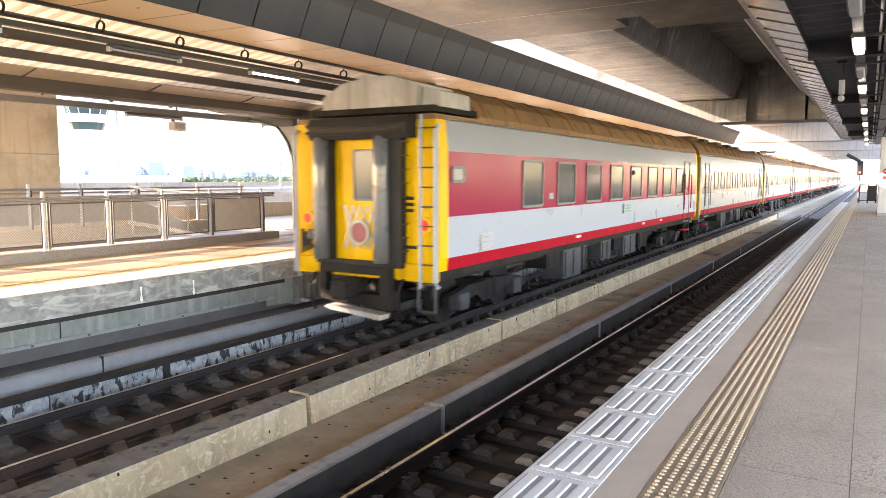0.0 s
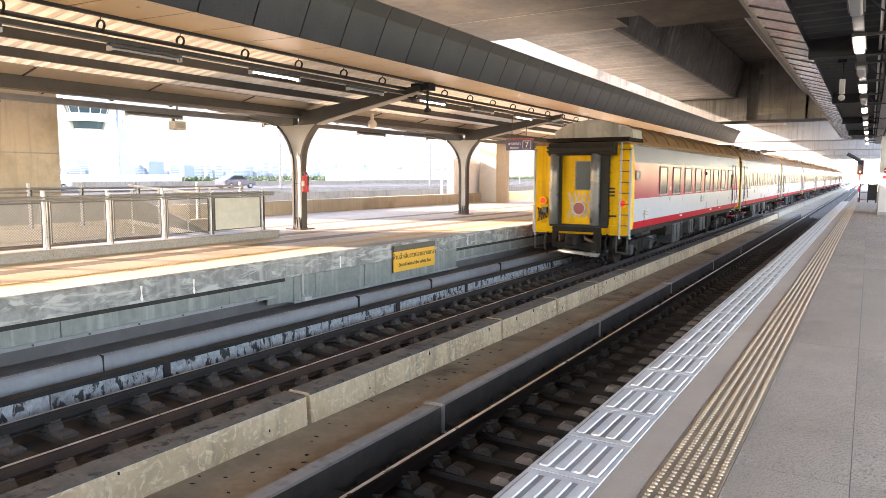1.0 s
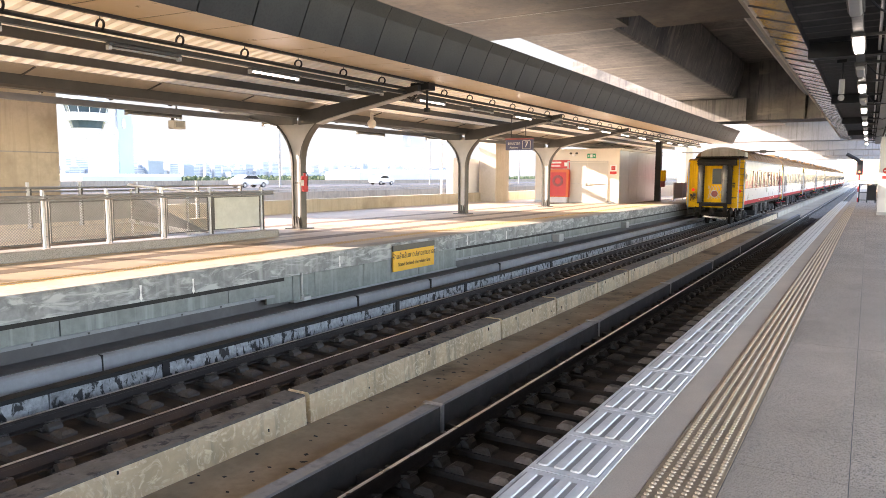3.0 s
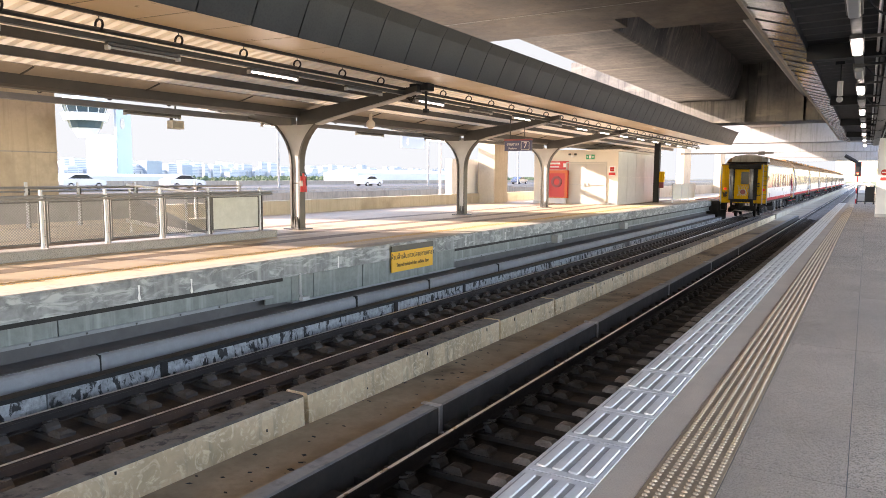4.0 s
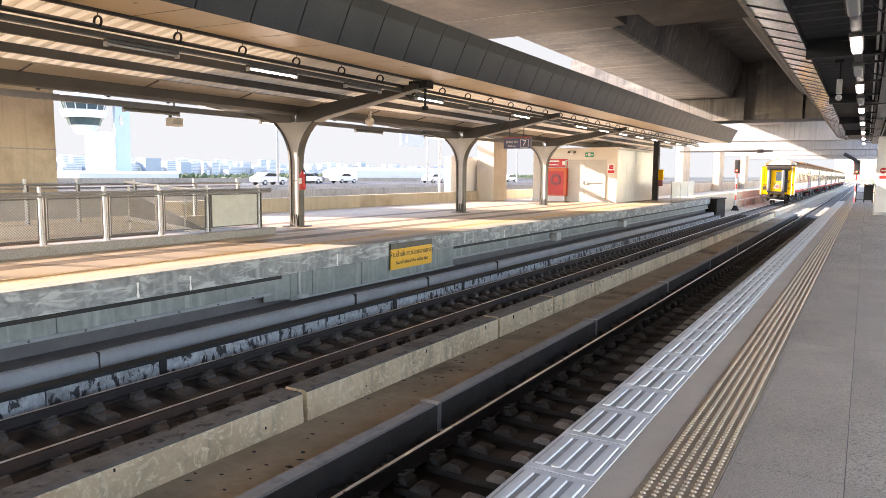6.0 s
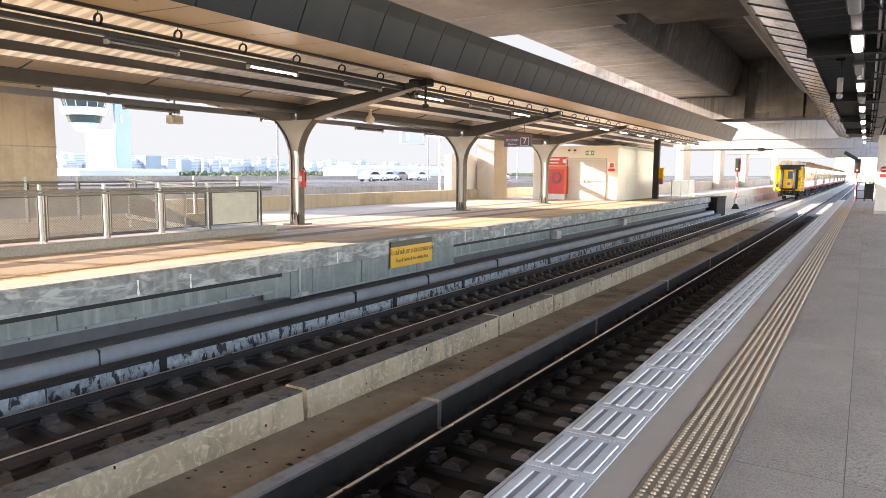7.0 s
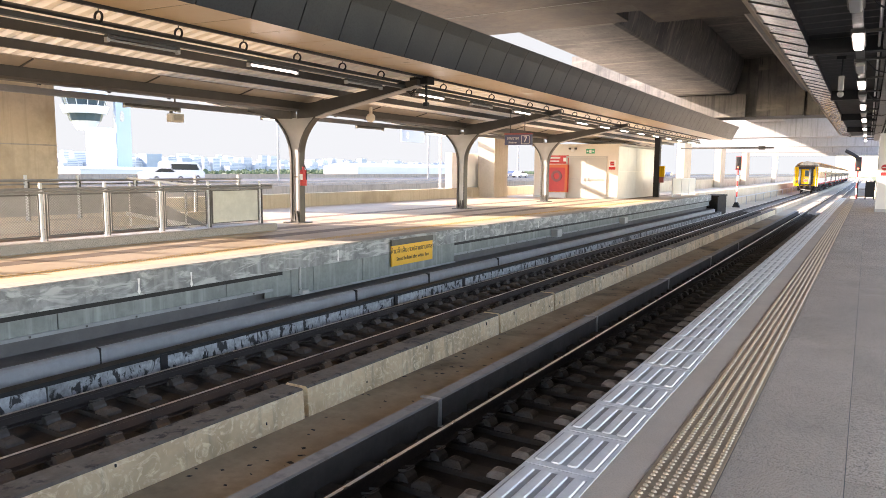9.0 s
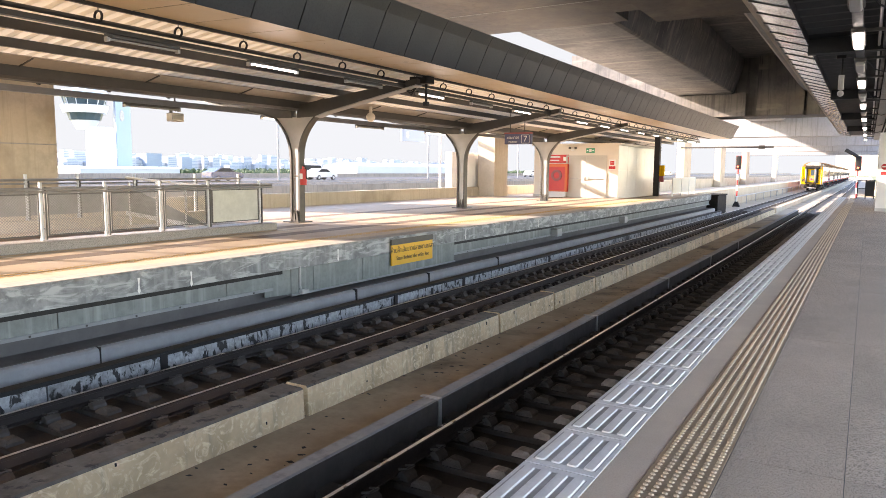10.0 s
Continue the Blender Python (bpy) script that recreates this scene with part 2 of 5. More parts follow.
# colour of the unseen decks, chosen for how much light they bounce
SIDE = material("unseen_side_deck", (0.20, 0.175, 0.145), 0.9, scale=0.6, grain=8, bump=0.3, second=(0.13, 0.115, 0.096), stain=(0.09, 0.08, 0.068))
GRASS = material("field_grass", (0.13, 0.165, 0.07), 0.9, scale=0.01, grain=0.2, bump=0.0, second=(0.17, 0.17, 0.10))
LEAF = material("far_tree_foliage", (0.075, 0.105, 0.055), 0.9, scale=0.02, grain=0.2, bump=0.0, second=(0.05, 0.08, 0.04))
# distance haze is mixed into these pale, bluish building colours
CITY = material("hazed_building_render", (0.52, 0.54, 0.57), 0.8, scale=0.01, grain=0.5, bump=0.0, amount=0.5, second=(0.40, 0.425, 0.46))
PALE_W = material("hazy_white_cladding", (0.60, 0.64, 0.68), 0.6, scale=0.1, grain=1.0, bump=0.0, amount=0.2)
RIM_O = material("orange_red_rim_paint", (0.66, 0.13, 0.03), 0.45, scale=3, grain=35, bump=0.02, amount=0.2)
KERB_SIDE = material("dark_kerb_side", (0.09, 0.077, 0.065), 0.85, scale=2, grain=15, bump=0.4, second=(0.055, 0.048, 0.042), stain=(0.04, 0.046, 0.032))
GLASS_T = material("tower_cab_glass", (0.05, 0.08, 0.10), 0.15, scale=0.3, grain=2.0, bump=0.0, spec=0.4)
# paler, bluer concrete tone for the beams further along
CONC_FAR = material("pale_far_concrete", (0.33, 0.335, 0.345), 0.85, scale=0.5, grain=8, bump=0.2, second=(0.27, 0.275, 0.285), streak=(0.19, 0.19, 0.20))
BARRIER = material("weathered_barrier_concrete", (0.36, 0.295, 0.23), 0.85, scale=0.7, grain=8, bump=0.2, second=(0.28, 0.23, 0.18), streak=(0.17, 0.14, 0.11), stain=(0.22, 0.18, 0.14))
RAIL_G = material("cool_grey_rail_paint", (0.30, 0.305, 0.31), 0.4, 0.3, scale=3, grain=40, bump=0.05)
POST_W = material("cool_white_post_paint", (0.62, 0.64, 0.67), 0.45, 0.1, scale=3, grain=40, bump=0.05)
GRANITE = material("speckled_granite", (0.34, 0.32, 0.30), 0.5, scale=3, grain=60, bump=0.15, second=(0.26, 0.245, 0.23), speck=(0.12, 0.11, 0.10))
PALE_BLUE = material("pale_blue_cladding", (0.31, 0.41, 0.53), 0.5, scale=0.1, grain=1.0, bump=0.0, amount=0.15)
# glazing tone lightened to carry the distance haze
CITY_B = material("hazed_glazed_building", (0.26, 0.32, 0.39), 0.5, scale=0.05, grain=0.5, bump=0.0, amount=0.25)
HANGAR = material("white_shed_cladding", (0.52, 0.53, 0.55), 0.6, scale=0.1, grain=1.0, bump=0.0, amount=0.2)
AMBER = glowing("tail_lamp_red", (0.9, 0.03, 0.015), 0.12)
TUBE = glowing("fluorescent_tube", (1.0, 0.97, 0.90), 2.2)
SIG_RED = glowing("signal_red", (1.0, 0.10, 0.05), 1.0)
TUBE_OFF = material("unlit_diffuser", (0.45, 0.45, 0.43), 0.4, scale=3, grain=30, bump=0.0, amount=0.2)
PLATE_RED = material("dull_red_disc", (0.33, 0.09, 0.09), 0.5, scale=4, grain=30, bump=0.05)
CAR_W = material("white_car_paint", (0.60, 0.61, 0.63), 0.25, coat=0.4, scale=1, grain=20, bump=0.0, amount=0.1)
CAR_D = material("dark_blue_car_paint", (0.05, 0.07, 0.12), 0.25, coat=0.6, scale=1, grain=20, bump=0.0, amount=0.1)
HAZE = bpy.data.materials.new("hazy_sky")
HAZE.use_nodes = True
HAZE.node_tree.nodes.clear()
glow_node, out_node = HAZE.node_tree.nodes.new("ShaderNodeEmission"), HAZE.node_tree.nodes.new("ShaderNodeOutputMaterial")
glow_node.inputs[0].default_value, glow_node.inputs[1].default_value = (0.85, 1.0, 1.06, 1), 0.137
HAZE.node_tree.links.new(glow_node.outputs[0], out_node.inputs[0])
GLASS = clear_glass("clear_glass")


# ---- building blocks ----
def part(name, bm, mat, parent=None, label="", smooth=False):
    me = bpy.data.meshes.new(name)
    if smooth:
        for f in bm.faces:
            f.smooth = True
    bm.normal_update()
    bm.to_mesh(me)
    bm.free()
    for m in (mat if isinstance(mat, (list, tuple)) else [mat]):
        me.materials.append(m)
    ob = new(name, me)
    if parent:
        ob.parent = parent
    if label:
        tagged(ob, label)
    return ob


def shared(name, me, parent, at, rz=0.0, label=""):
    ob = new(name, me)
    ob.parent = parent
    ob.matrix_basis = pose(*at, 0, 0, rz)
    if label:
        tagged(ob, label)
    return ob


def root(name, at=(0, 0, 0), rz=0.0):
    e = new(name)
    e.empty_display_size = 0.2
    e.matrix_basis = pose(*at, 0, 0, rz)
    return e


def box(x0, x1, y0, y1, z0, z1, bm=None, bevel=0.0, mi=0):
    own = bm or bmesh.new()
    vs = [own.verts.new((x, y, z)) for x in (x0, x1) for y in (y0, y1) for z in (z0, z1)]
    fs = [own.faces.new([vs[i] for i in q]) for q in ((0, 1, 3, 2), (4, 6, 7, 5), (0, 4, 5, 1), (2, 3, 7, 6), (0, 2, 6, 4), (1, 5, 7, 3))]
    for f in fs:
        f.material_index = mi
    if bevel and not bm:
        bmesh.ops.bevel(own, geom=own.edges[:], offset=bevel, segments=2, affect="EDGES", profile=0.5)
    return own


def prism(points, a, b, axis="y", bm=None, mi=0):
    """A closed outline drawn across an axis, pulled from a to b along it. axis y: points are (x, z); x: (y, z); z: (x, y)."""
    own = bm or bmesh.new()

    def at(p, s):
        return {"y": (p[0], s, p[1]), "x": (s, p[0], p[1]), "z": (p[0], p[1], s)}[axis]
    n = len(points)
    v0, v1 = [own.verts.new(at(p, a)) for p in points], [own.verts.new(at(p, b)) for p in points]
    fs = [own.faces.new(v0), own.faces.new(v1[::-1])]
    fs += [own.faces.new((v0[i], v1[i], v1[(i + 1) % n], v0[(i + 1) % n])) for i in range(n)]
    for f in fs:
        f.material_index = mi
    bmesh.ops.recalc_face_normals(own, faces=fs)
    return own


def tube(points, r, bm=None, seg=8, mi=0):
    """A round bar along a line of points."""
    own = bm or bmesh.new()
    rings = []
    P = [Vector(p) for p in points]
    for i, p in enumerate(P):
        d = (P[min(i + 1, len(P) - 1)] - P[max(i - 1, 0)]).normalized()
        s = d.orthogonal().normalized() if abs(d.z) > 0.9 else d.cross(Vector((0, 0, 1))).normalized()
        u = d.cross(s)
        rings.append([own.verts.new(p + (s * math.cos(k * 2 * math.pi / seg) + u * math.sin(k * 2 * math.pi / seg)) * r) for k in range(seg)])
    fs = []
    for a, b in zip(rings, rings[1:]):
        for k in range(seg):
            fs.append(own.faces.new((a[k], a[(k + 1) % seg], b[(k + 1) % seg], b[k])))
    fs.append(own.faces.new(rings[0][::-1]))
    fs.append(own.faces.new(rings[-1]))
    for f in fs:
        f.material_index = mi
    bmesh.ops.recalc_face_normals(own, faces=fs)
    return own


def rounded(w, h, r, seg=4):
    """Outline of a rounded rectangle round (0, 0)."""
    pts = []
    for cx, cy, a0 in ((w / 2 - r, h / 2 - r, 0), (-w / 2 + r, h / 2 - r, 90), (-w / 2 + r, -h / 2 + r, 180), (w / 2 - r, -h / 2 + r, 270)):
        for k in range(seg + 1):
            a = radians(a0 + 90 * k / seg)
            pts.append((cx + r * math.cos(a), cy + r * math.sin(a)))
    return pts


def ring(outer, inner, a, b, axis, bm=None):
    """A frame between two outlines with as many points, from a to b along the axis."""
    own = bm or bmesh.new()

    def at(p, s):
        return {"y": (p[0], s, p[1]), "x": (s, p[0], p[1]), "z": (p[0], p[1], s)}[axis]
    V = [[own.verts.new(at(p, s)) for p in o] for s in (a, b) for o in (outer, inner)]
    n = len(outer)
    fs = []
    for i in range(n):
        j = (i + 1) % n
        for p, q in ((0, 1), (1, 3), (3, 2), (2, 0)):
            fs.append(own.faces.new((V[p][i], V[p][j], V[q][j], V[q][i])))
    bmesh.ops.recalc_face_normals(own, faces=fs)
    return own


def shift(points, dx, dy):
    return [(p[0] + dx, p[1] + dy) for p in points]


def words(body, size, mat, m, parent, name="lettering"):
    """Raised writing as a mesh; m places it, its face towards local +z."""
    cu = bpy.data.curves.new(name, "FONT")
    cu.body, cu.size, cu.extrude, cu.align_x, cu.align_y = body, size, 0.002, "CENTER", "CENTER"
    t = bpy.data.objects.new(name, cu)
    me = bpy.data.meshes.new_from_object(t)
    me.materials.clear()
    me.materials.append(mat)
    bpy.data.objects.remove(t)
    ob = new(name, me)
    ob.parent = parent
    ob.matrix_basis = m
    return ob


# ---- ground, decks and tracks ----
def structure(name, bm, mat, label, category="structure", smooth=False):
    return tagged(part(name, bm, mat, smooth=smooth), label, category, kind="structure")


structure("ground", box(-4900, 1500, -1500, 4900, -13.2, -13.0), GRASS, "wide flat green and brown field below the viaduct", "ground")
structure("track_slab", box(-9.2, 0.2, -12, 50, -1.9, BED), SLAB, "dusty brown concrete track slab stained with oil", "track bed")
# paler copy of the slab; the colour stands in for strong sun
structure("track_slab_beyond", box(-9.49, 0.59, 50, 600, -1.9, BED), CONC_PALE, "track slab beyond the platforms, sunlight put in its pale colour", "track bed")

# centre wall between the tracks: long blocks with joints
wall = root("centre_wall", (0, 0, 0))
tagged(wall, "low scuffed concrete dividing wall between the tracks", "wall", kind="structure")
joints = [-9.6, -4.8, 0.8, 5.62, 10.35, 12.75, 15.2, 17.6, 22.4, 27.2, 32, 36.8, 41.6, 46.4, 51.2]
for a, b in zip(joints, joints[1:]):
    bm = prism([(-5.42, BED - 0.02), (-5.08, BED - 0.02), (-5.10, -0.985), (-5.125, -0.965), (-5.40, -0.965), (-5.42, -0.985)], a + 0.035, b - 0.035)
    bm.normal_update()
    for f in bm.faces:
        f.material_index = 1 if f.normal.z > 0.4 else 0
    blk = part("wall_block", bm, [CONC_WALL, WALL_TOP], wall)
    rn = random.Random(int(a * 10))
    for q in range(3):
        y, z = a + (q + rn.uniform(0.3, 0.7)) * (b - a) / 3, rn.choice((-1.0, -1.02, -1.17))
        part("tie_hole", box(-5.105, -5.086 if z > -1.1 else -5.081, y, y + 0.012, z - rn.uniform(0.02, 0.06), z), BLACK, blk)
part("joint_filler", box(-5.38, -5.17, -9.6, 51.2, BED - 0.02, -1.0), BLACK, wall)
bm = bmesh.new()
for k in range(60):
    y0 = 52 + k * 6
    box(-5.40, -5.10, y0, y0 + 5.9, BED - 0.02, -0.97, bm)
tagged(part("far_divider", bm, CONC_PALE), "pale concrete dividing kerb blocks running on along the viaduct", "kerb", kind="stuff")


def kerb_beam(name, x0, x1, top, face, label, cuts):
    e = tagged(root(name), label, "kerb", kind="structure")
    for a, b in zip(cuts, cuts[1:]):
        part("beam", prism([(x0, BED - 0.01), (x1, BED - 0.01), (x1, top - 0.015), (x1 - 0.015, top), (x0 + 0.015, top), (x0, top - 0.015)], a, b - 0.02), face, e)
    return e


kb = kerb_beam("guard_kerb_near", -3.87, -3.70, -0.985, [CONC], "low dark concrete guard kerb with steel joint clips beside the rail", [-12, 6.1, 11.1, 16.0, 21, 26, 31, 36, 41, 46, 51])
# kerb's rail side toned darker than its top
part("side_lining", box(-3.699, -3.685, -12, 51, BED + 0.0, -1.0), KERB_SIDE, kb, "dark strip along the kerb's side")
for y in (6.1, 11.1, 16.0, 21.0, 26.0):
    bm = box(-3.90, -3.665, y - 0.03, y + 0.03, -0.987, -0.972)
    box(-3.683, -3.668, y - 0.03, y + 0.03, -1.26, -0.975, bm)
    box(-3.683, -3.60, y - 0.03, y + 0.03, -1.272, -1.26, bm)
    part("joint_clip", bm, FRAME, kb, "bent galvanised steel clip")
kf = kerb_beam("guard_kerb_far", -7.74, -7.58, -1.0, [SPLAT], "low guard kerb splashed with whitewash beside the far rail", [-12, -2, 4.22, 7.35, 10.9, 15.2, 20, 25, 30, 35, 40, 46])
part("top_lining", box(-7.75, -7.57, -12, 46, -1.0, -0.95), BLACK, kf, "black rubber cap")
for y in (5.71, 10.9, 13.55, 18.5):
    part("joint_clip", box(-7.585, -7.56, y - 0.05, y + 0.05, BED, -0.97), BLACK, kf)


def rail_profile(cx):
    z = RAIL
    return [(cx - 0.055, z - 0.14), (cx + 0.055, z - 0.14), (cx + 0.055, z - 0.125), (cx + 0.01, z - 0.11), (cx + 0.01, z - 0.04), (cx + 0.033, z - 0.03), (cx + 0.033, z - 0.006),
            (cx + 0.027, z - 0.001), (cx - 0.027, z - 0.001), (cx - 0.033, z - 0.006), (cx - 0.033, z - 0.03), (cx - 0.01, z - 0.04), (cx - 0.01, z - 0.11), (cx - 0.055, z - 0.125)]


sleeper_me = {}
SLEEPER_PITCH = 0.51


def track(name, cx, label, first, lit_seats):
    e = tagged(root(name, (cx, 0, 0)), label, "railway track", kind="structure")
    for s in (-0.53, 0.53):
        r = part("rail", prism(rail_profile(s), -12, 600), RUST, e)
        part("rail_head", prism([(s - 0.018, RAIL - 0.001), (s + 0.018, RAIL - 0.001), (s + 0.014, RAIL + 0.003), (s - 0.014, RAIL + 0.003)], -12, 600), SHINE, r, "bright polished running surface")
    part("bed_strip", box(-1.0, 1.0, -12, 52, BED - 0.01, BED + 0.02), SOOT_SHADE, e, "sooty strip, darkened further to stand for shade")
    if not sleeper_me:
        bm = prism([(-0.98, BED + 0.0), (0.98, BED + 0.0), (0.96, BED + 0.10), (0.35, BED + 0.07), (-0.35, BED + 0.07), (-0.96, BED + 0.10)], -0.105, 0.105)
        me = bpy.data.meshes.new("sleeper")
        bm.to_mesh(me), bm.free()
        me.materials.append(SLEEP)
        sleeper_me["s"] = me
        bm = bmesh.new()
        for sx in (-1, 1):
            x = sx * 0.115
            prism([(x - 0.06, BED + 0.09), (x + 0.06, BED + 0.09), (x + 0.05, BED + 0.13), (x + 0.01, BED + 0.165), (x - 0.04, BED + 0.15)], -0.075, 0.075, "y", bm)
            tube([(x - 0.05, -0.05, BED + 0.17), (x + 0.03, -0.05, BED + 0.19), (x + 0.04, 0.05, BED + 0.19), (x - 0.05, 0.05, BED + 0.17)], 0.011, bm, 5)
        box(-0.09, 0.09, -0.10, 0.10, BED + 0.09, BED + 0.12, bm)
        me = bpy.data.meshes.new("fastening")
        bm.to_mesh(me), bm.free()
        me.materials.append(CLIP)
        sleeper_me["f"] = me
        # chipped block cast on the sleeper beside the rail
        bm = prism([(-0.105, BED + 0.05), (0.105, BED + 0.05), (0.10, BED + 0.10), (0.055, BED + 0.128), (-0.045, BED + 0.132), (-0.095, BED + 0.10)], -0.085, 0.085)
        for v in bm.verts:
            if v.co.z > BED + 0.12:
                v.co.y *= 0.62
        # pale copy for the lit row by the platform, dark copy for the rest
        for key, m in (("b", SEAT), ("o", SEAT_DIM)):
            me = bpy.data.meshes.new("seat_block")
            bm.to_mesh(me)
            me.materials.append(m)
            sleeper_me[key] = me
        bm.free()
    for k in range(100):
        y = first + k * SLEEPER_PITCH
        s = shared("sleeper", sleeper_me["s"], e, (0, y, 0))
        for sx in (-0.53, 0.53):
            shared("fastening", sleeper_me["f"], s, (sx, 0, 0))
            shared("seat_block", sleeper_me["b" if lit_seats and sx > 0 else "o"], s, (sx * 0.42, 0, 0), random.uniform(-4, 4))
    bm = bmesh.new()
    for k in range(100, 640):
        y = first + k * SLEEPER_PITCH
        box(-0.98, 0.98, y - 0.12, y + 0.12, BED, BED + 0.09, bm)
    tagged(part("far_sleepers", bm, CONC, e), kind="stuff")
    return e


track("track_far", FAR_C, "metre-gauge rails on concrete sleepers, soot and shade in the colour", 0.36, False)
track("track_near", NEAR_C, "metre-gauge rails on dark sleepers beside the platform edge", 0.18, True)

rl = random.Random(3)
bm = bmesh.new()
for k in range(420):
    x, y = rl.uniform(-5.05, -3.9), rl.uniform(1.5, 30)
    s, a = rl.uniform(0.008, 0.03), rl.uniform(0, 3.1)
    q = [bm.verts.new((x + s * math.cos(a + j * 1.57) * (1 if j % 2 else 1.8), y + s * math.sin(a + j * 1.57), BED + 0.004 + rl.uniform(0, 0.006))) for j in range(4)]
    bm.faces.new(q)
tagged(part("slab_litter", bm, BLACK), "scattered dark leaf scraps and chips on the slab", "litter", kind="stuff")

# ---- near platform ----
structure("platform_near", prism([(-1.33, -0.16), (-1.33, -0.02), (-1.31, -0.004), (9, -0.004), (9, -2), (-0.75, -2), (-0.75, -0.34)], -10, 47.0), CONC_GREY, "concrete island platform edge and body", "platform")
pv = tagged(root("paving_near"), "grey granolithic platform paving with thin saw-cut joints", "paving", kind="structure")
part("smooth_band", box(-0.976, -0.800, -10, 47, -0.003, 0.0), BAND, pv)
slab_me = {}
for xa, xb in ((-0.495, 0.0), (0.0, 1.5), (1.5, 3.0), (3.0, 4.5)):
    for k in range(-2, 16):
        key = round(xb - xa, 3)
        if key not in slab_me:
            bm = box(0.002, xb - xa - 0.002, 0.003, 2.997, -0.003, 0.0)
            me = bpy.data.meshes.new("paving_slab")
            bm.to_mesh(me), bm.free()
            me.materials.append(PAVE)
            slab_me[key] = me
        shared("paving_slab", slab_me[key], pv, (xa, k * 3.0 + 0.6, 0))
part("joint_bed", box(-0.5, 8.9, -10, 46.9, -0.0038, -0.003), STEEL, pv)
part("wide_paving", box(4.505, 8.9, -10, 46.9, -0.003, 0.0), PAVE, pv)

# silver edge tiles with four long raised bars
et = tagged(root("edge_strip"), "silver-grey platform edge tiles with long raised bars", "edge tiles", kind="structure")
PITCH = 0.512
bm = box(-1.302, -0.948, 0.003, PITCH - 0.003, -0.02, 0.006)
q = [bm.verts.new((x, y, 0.0066)) for x, y in ((-1.283, PITCH * 0.105), (-0.967, PITCH * 0.105), (-0.967, PITCH * 0.895), (-1.283, PITCH * 0.895))]
bm.faces.new(q).material_index = 2
for j in range(4):
    x = -1.248 + j * 0.082
    o = shift(rounded(0.056, PITCH * 0.80, 0.016, 3), x, PITCH / 2)
    i2 = shift(rounded(0.044, PITCH * 0.775, 0.012, 3), x, PITCH / 2)
    n = len(o)
    lo = [bm.verts.new((p[0], p[1], 0.006)) for p in o]
    hi = [bm.verts.new((p[0], p[1], 0.0125)) for p in i2]
    bm.faces.new(hi).material_index = 1
    for k in range(n):
        bm.faces.new((lo[k], lo[(k + 1) % n], hi[(k + 1) % n], hi[k]))
edge_me = bpy.data.meshes.new("edge_tile")
bm.to_mesh(edge_me), bm.free()
edge_me.materials.append(EDGE_TILE), edge_me.materials.append(EDGE_BAR), edge_me.materials.append(EDGE_GRIME)
for k in range(-10, 91):
    shared("edge_tile", edge_me, et, (-0.03, 0.45 + k * PITCH + random.uniform(-0.002, 0.002), random.uniform(-0.001, 0.0015)))
tt = tagged(root("tactile_strip"), "tan tactile warning strip with worn raised studs", "tactile tiles", kind="structure")
bm = box(-0.795, -0.498, 0.001, 0.299, -0.01, 0.003)
for i in range(6):
    for j in range(7):
        x, y = -0.764 + i * 0.0478, 0.021 + j * 0.0428
        lo = [bm.verts.new((x + math.cos(q) * 0.014, y + math.sin(q) * 0.014, 0.003)) for q in (k * math.pi / 3 for k in range(6))]
        hi = [bm.verts.new((x + math.cos(q) * 0.009, y + math.sin(q) * 0.009, 0.0095)) for q in (k * math.pi / 3 for k in range(6))]
        f = bm.faces.new(hi)
        f.material_index = 1
        for k in range(6):
            f = bm.faces.new((lo[k], lo[(k + 1) % 6], hi[(k + 1) % 6], hi[k]))
            f.material_index = 1
tact_me = bpy.data.meshes.new("tactile_tile")
bm.to_mesh(tact_me), bm.free()
tact_me.materials.append(TACT), tact_me.materials.append(TACT_TOP)
for k in range(-10, 155):
    shared("tactile_tile", tact_me, tt, (0, k * 0.3, 0))

# ---- far platform ----
PX = -8.40
structure("platform_far", prism([(PX, -0.33), (PX, -0.03), (PX - 0.03, 0), (-18.2, 0), (-18.2, -1.6), (PX - 0.55, -1.6), (PX - 0.55, -0.62), (PX - 0.18, -0.62), (PX - 0.18, -0.33)], -14, 47.0), CONC_GREY, "weathered concrete edge of the opposite platform", "platform")
fp = tagged(root("paving_far"), "sunlit warm tile paving with brown bands on the opposite platform", "paving", kind="structure")
part("white_line", box(PX - 0.42, PX - 0.30, -14, 47, 0.0, 0.004), WHITE_LINE, fp)
part("edge_band", box(PX - 0.30, PX - 0.02, -14, 47, 0.0, 0.004), CONC, fp)
part("tactile_band", box(PX - 1.05, PX - 0.75, -14, 47, 0.0, 0.006), WARM, fp)
bm = bmesh.new()
for k in range(400):
    y = -4 + k * 0.1
    for i in range(4):
        box(PX - 1.03 + i * 0.07, PX - 0.99 + i * 0.07, y, y + 0.05, 0.006, 0.010, bm)
tagged(part("tactile_studs", bm, OCHRE, fp), kind="stuff")
xs = [PX - 0.75, PX - 0.42]
part("inner_band", box(xs[0], xs[1], -14, 47, 0.0, 0.004), WARM, fp)
bands = [(-9.45, -10.3, WARM), (-10.3, -10.75, BROWN), (-10.75, -11.6, WARM), (-11.6, -12.05, BROWN), (-12.05, -13.6, WARM), (-13.6, -14.05, BROWN), (-14.05, -16.2, WARM), (-16.2, -18.1, WARM)]
for a, b, m in bands:
    part("tile_band", box(b + 0.004, a - 0.004, -14, 47, 0.0, 0.004), m, fp)
part("pale_course", box(-11.28, -11.16, -14, 12.3, 0.004, 0.008), WHITE_LINE, fp, "pale stone course round the stairwell")
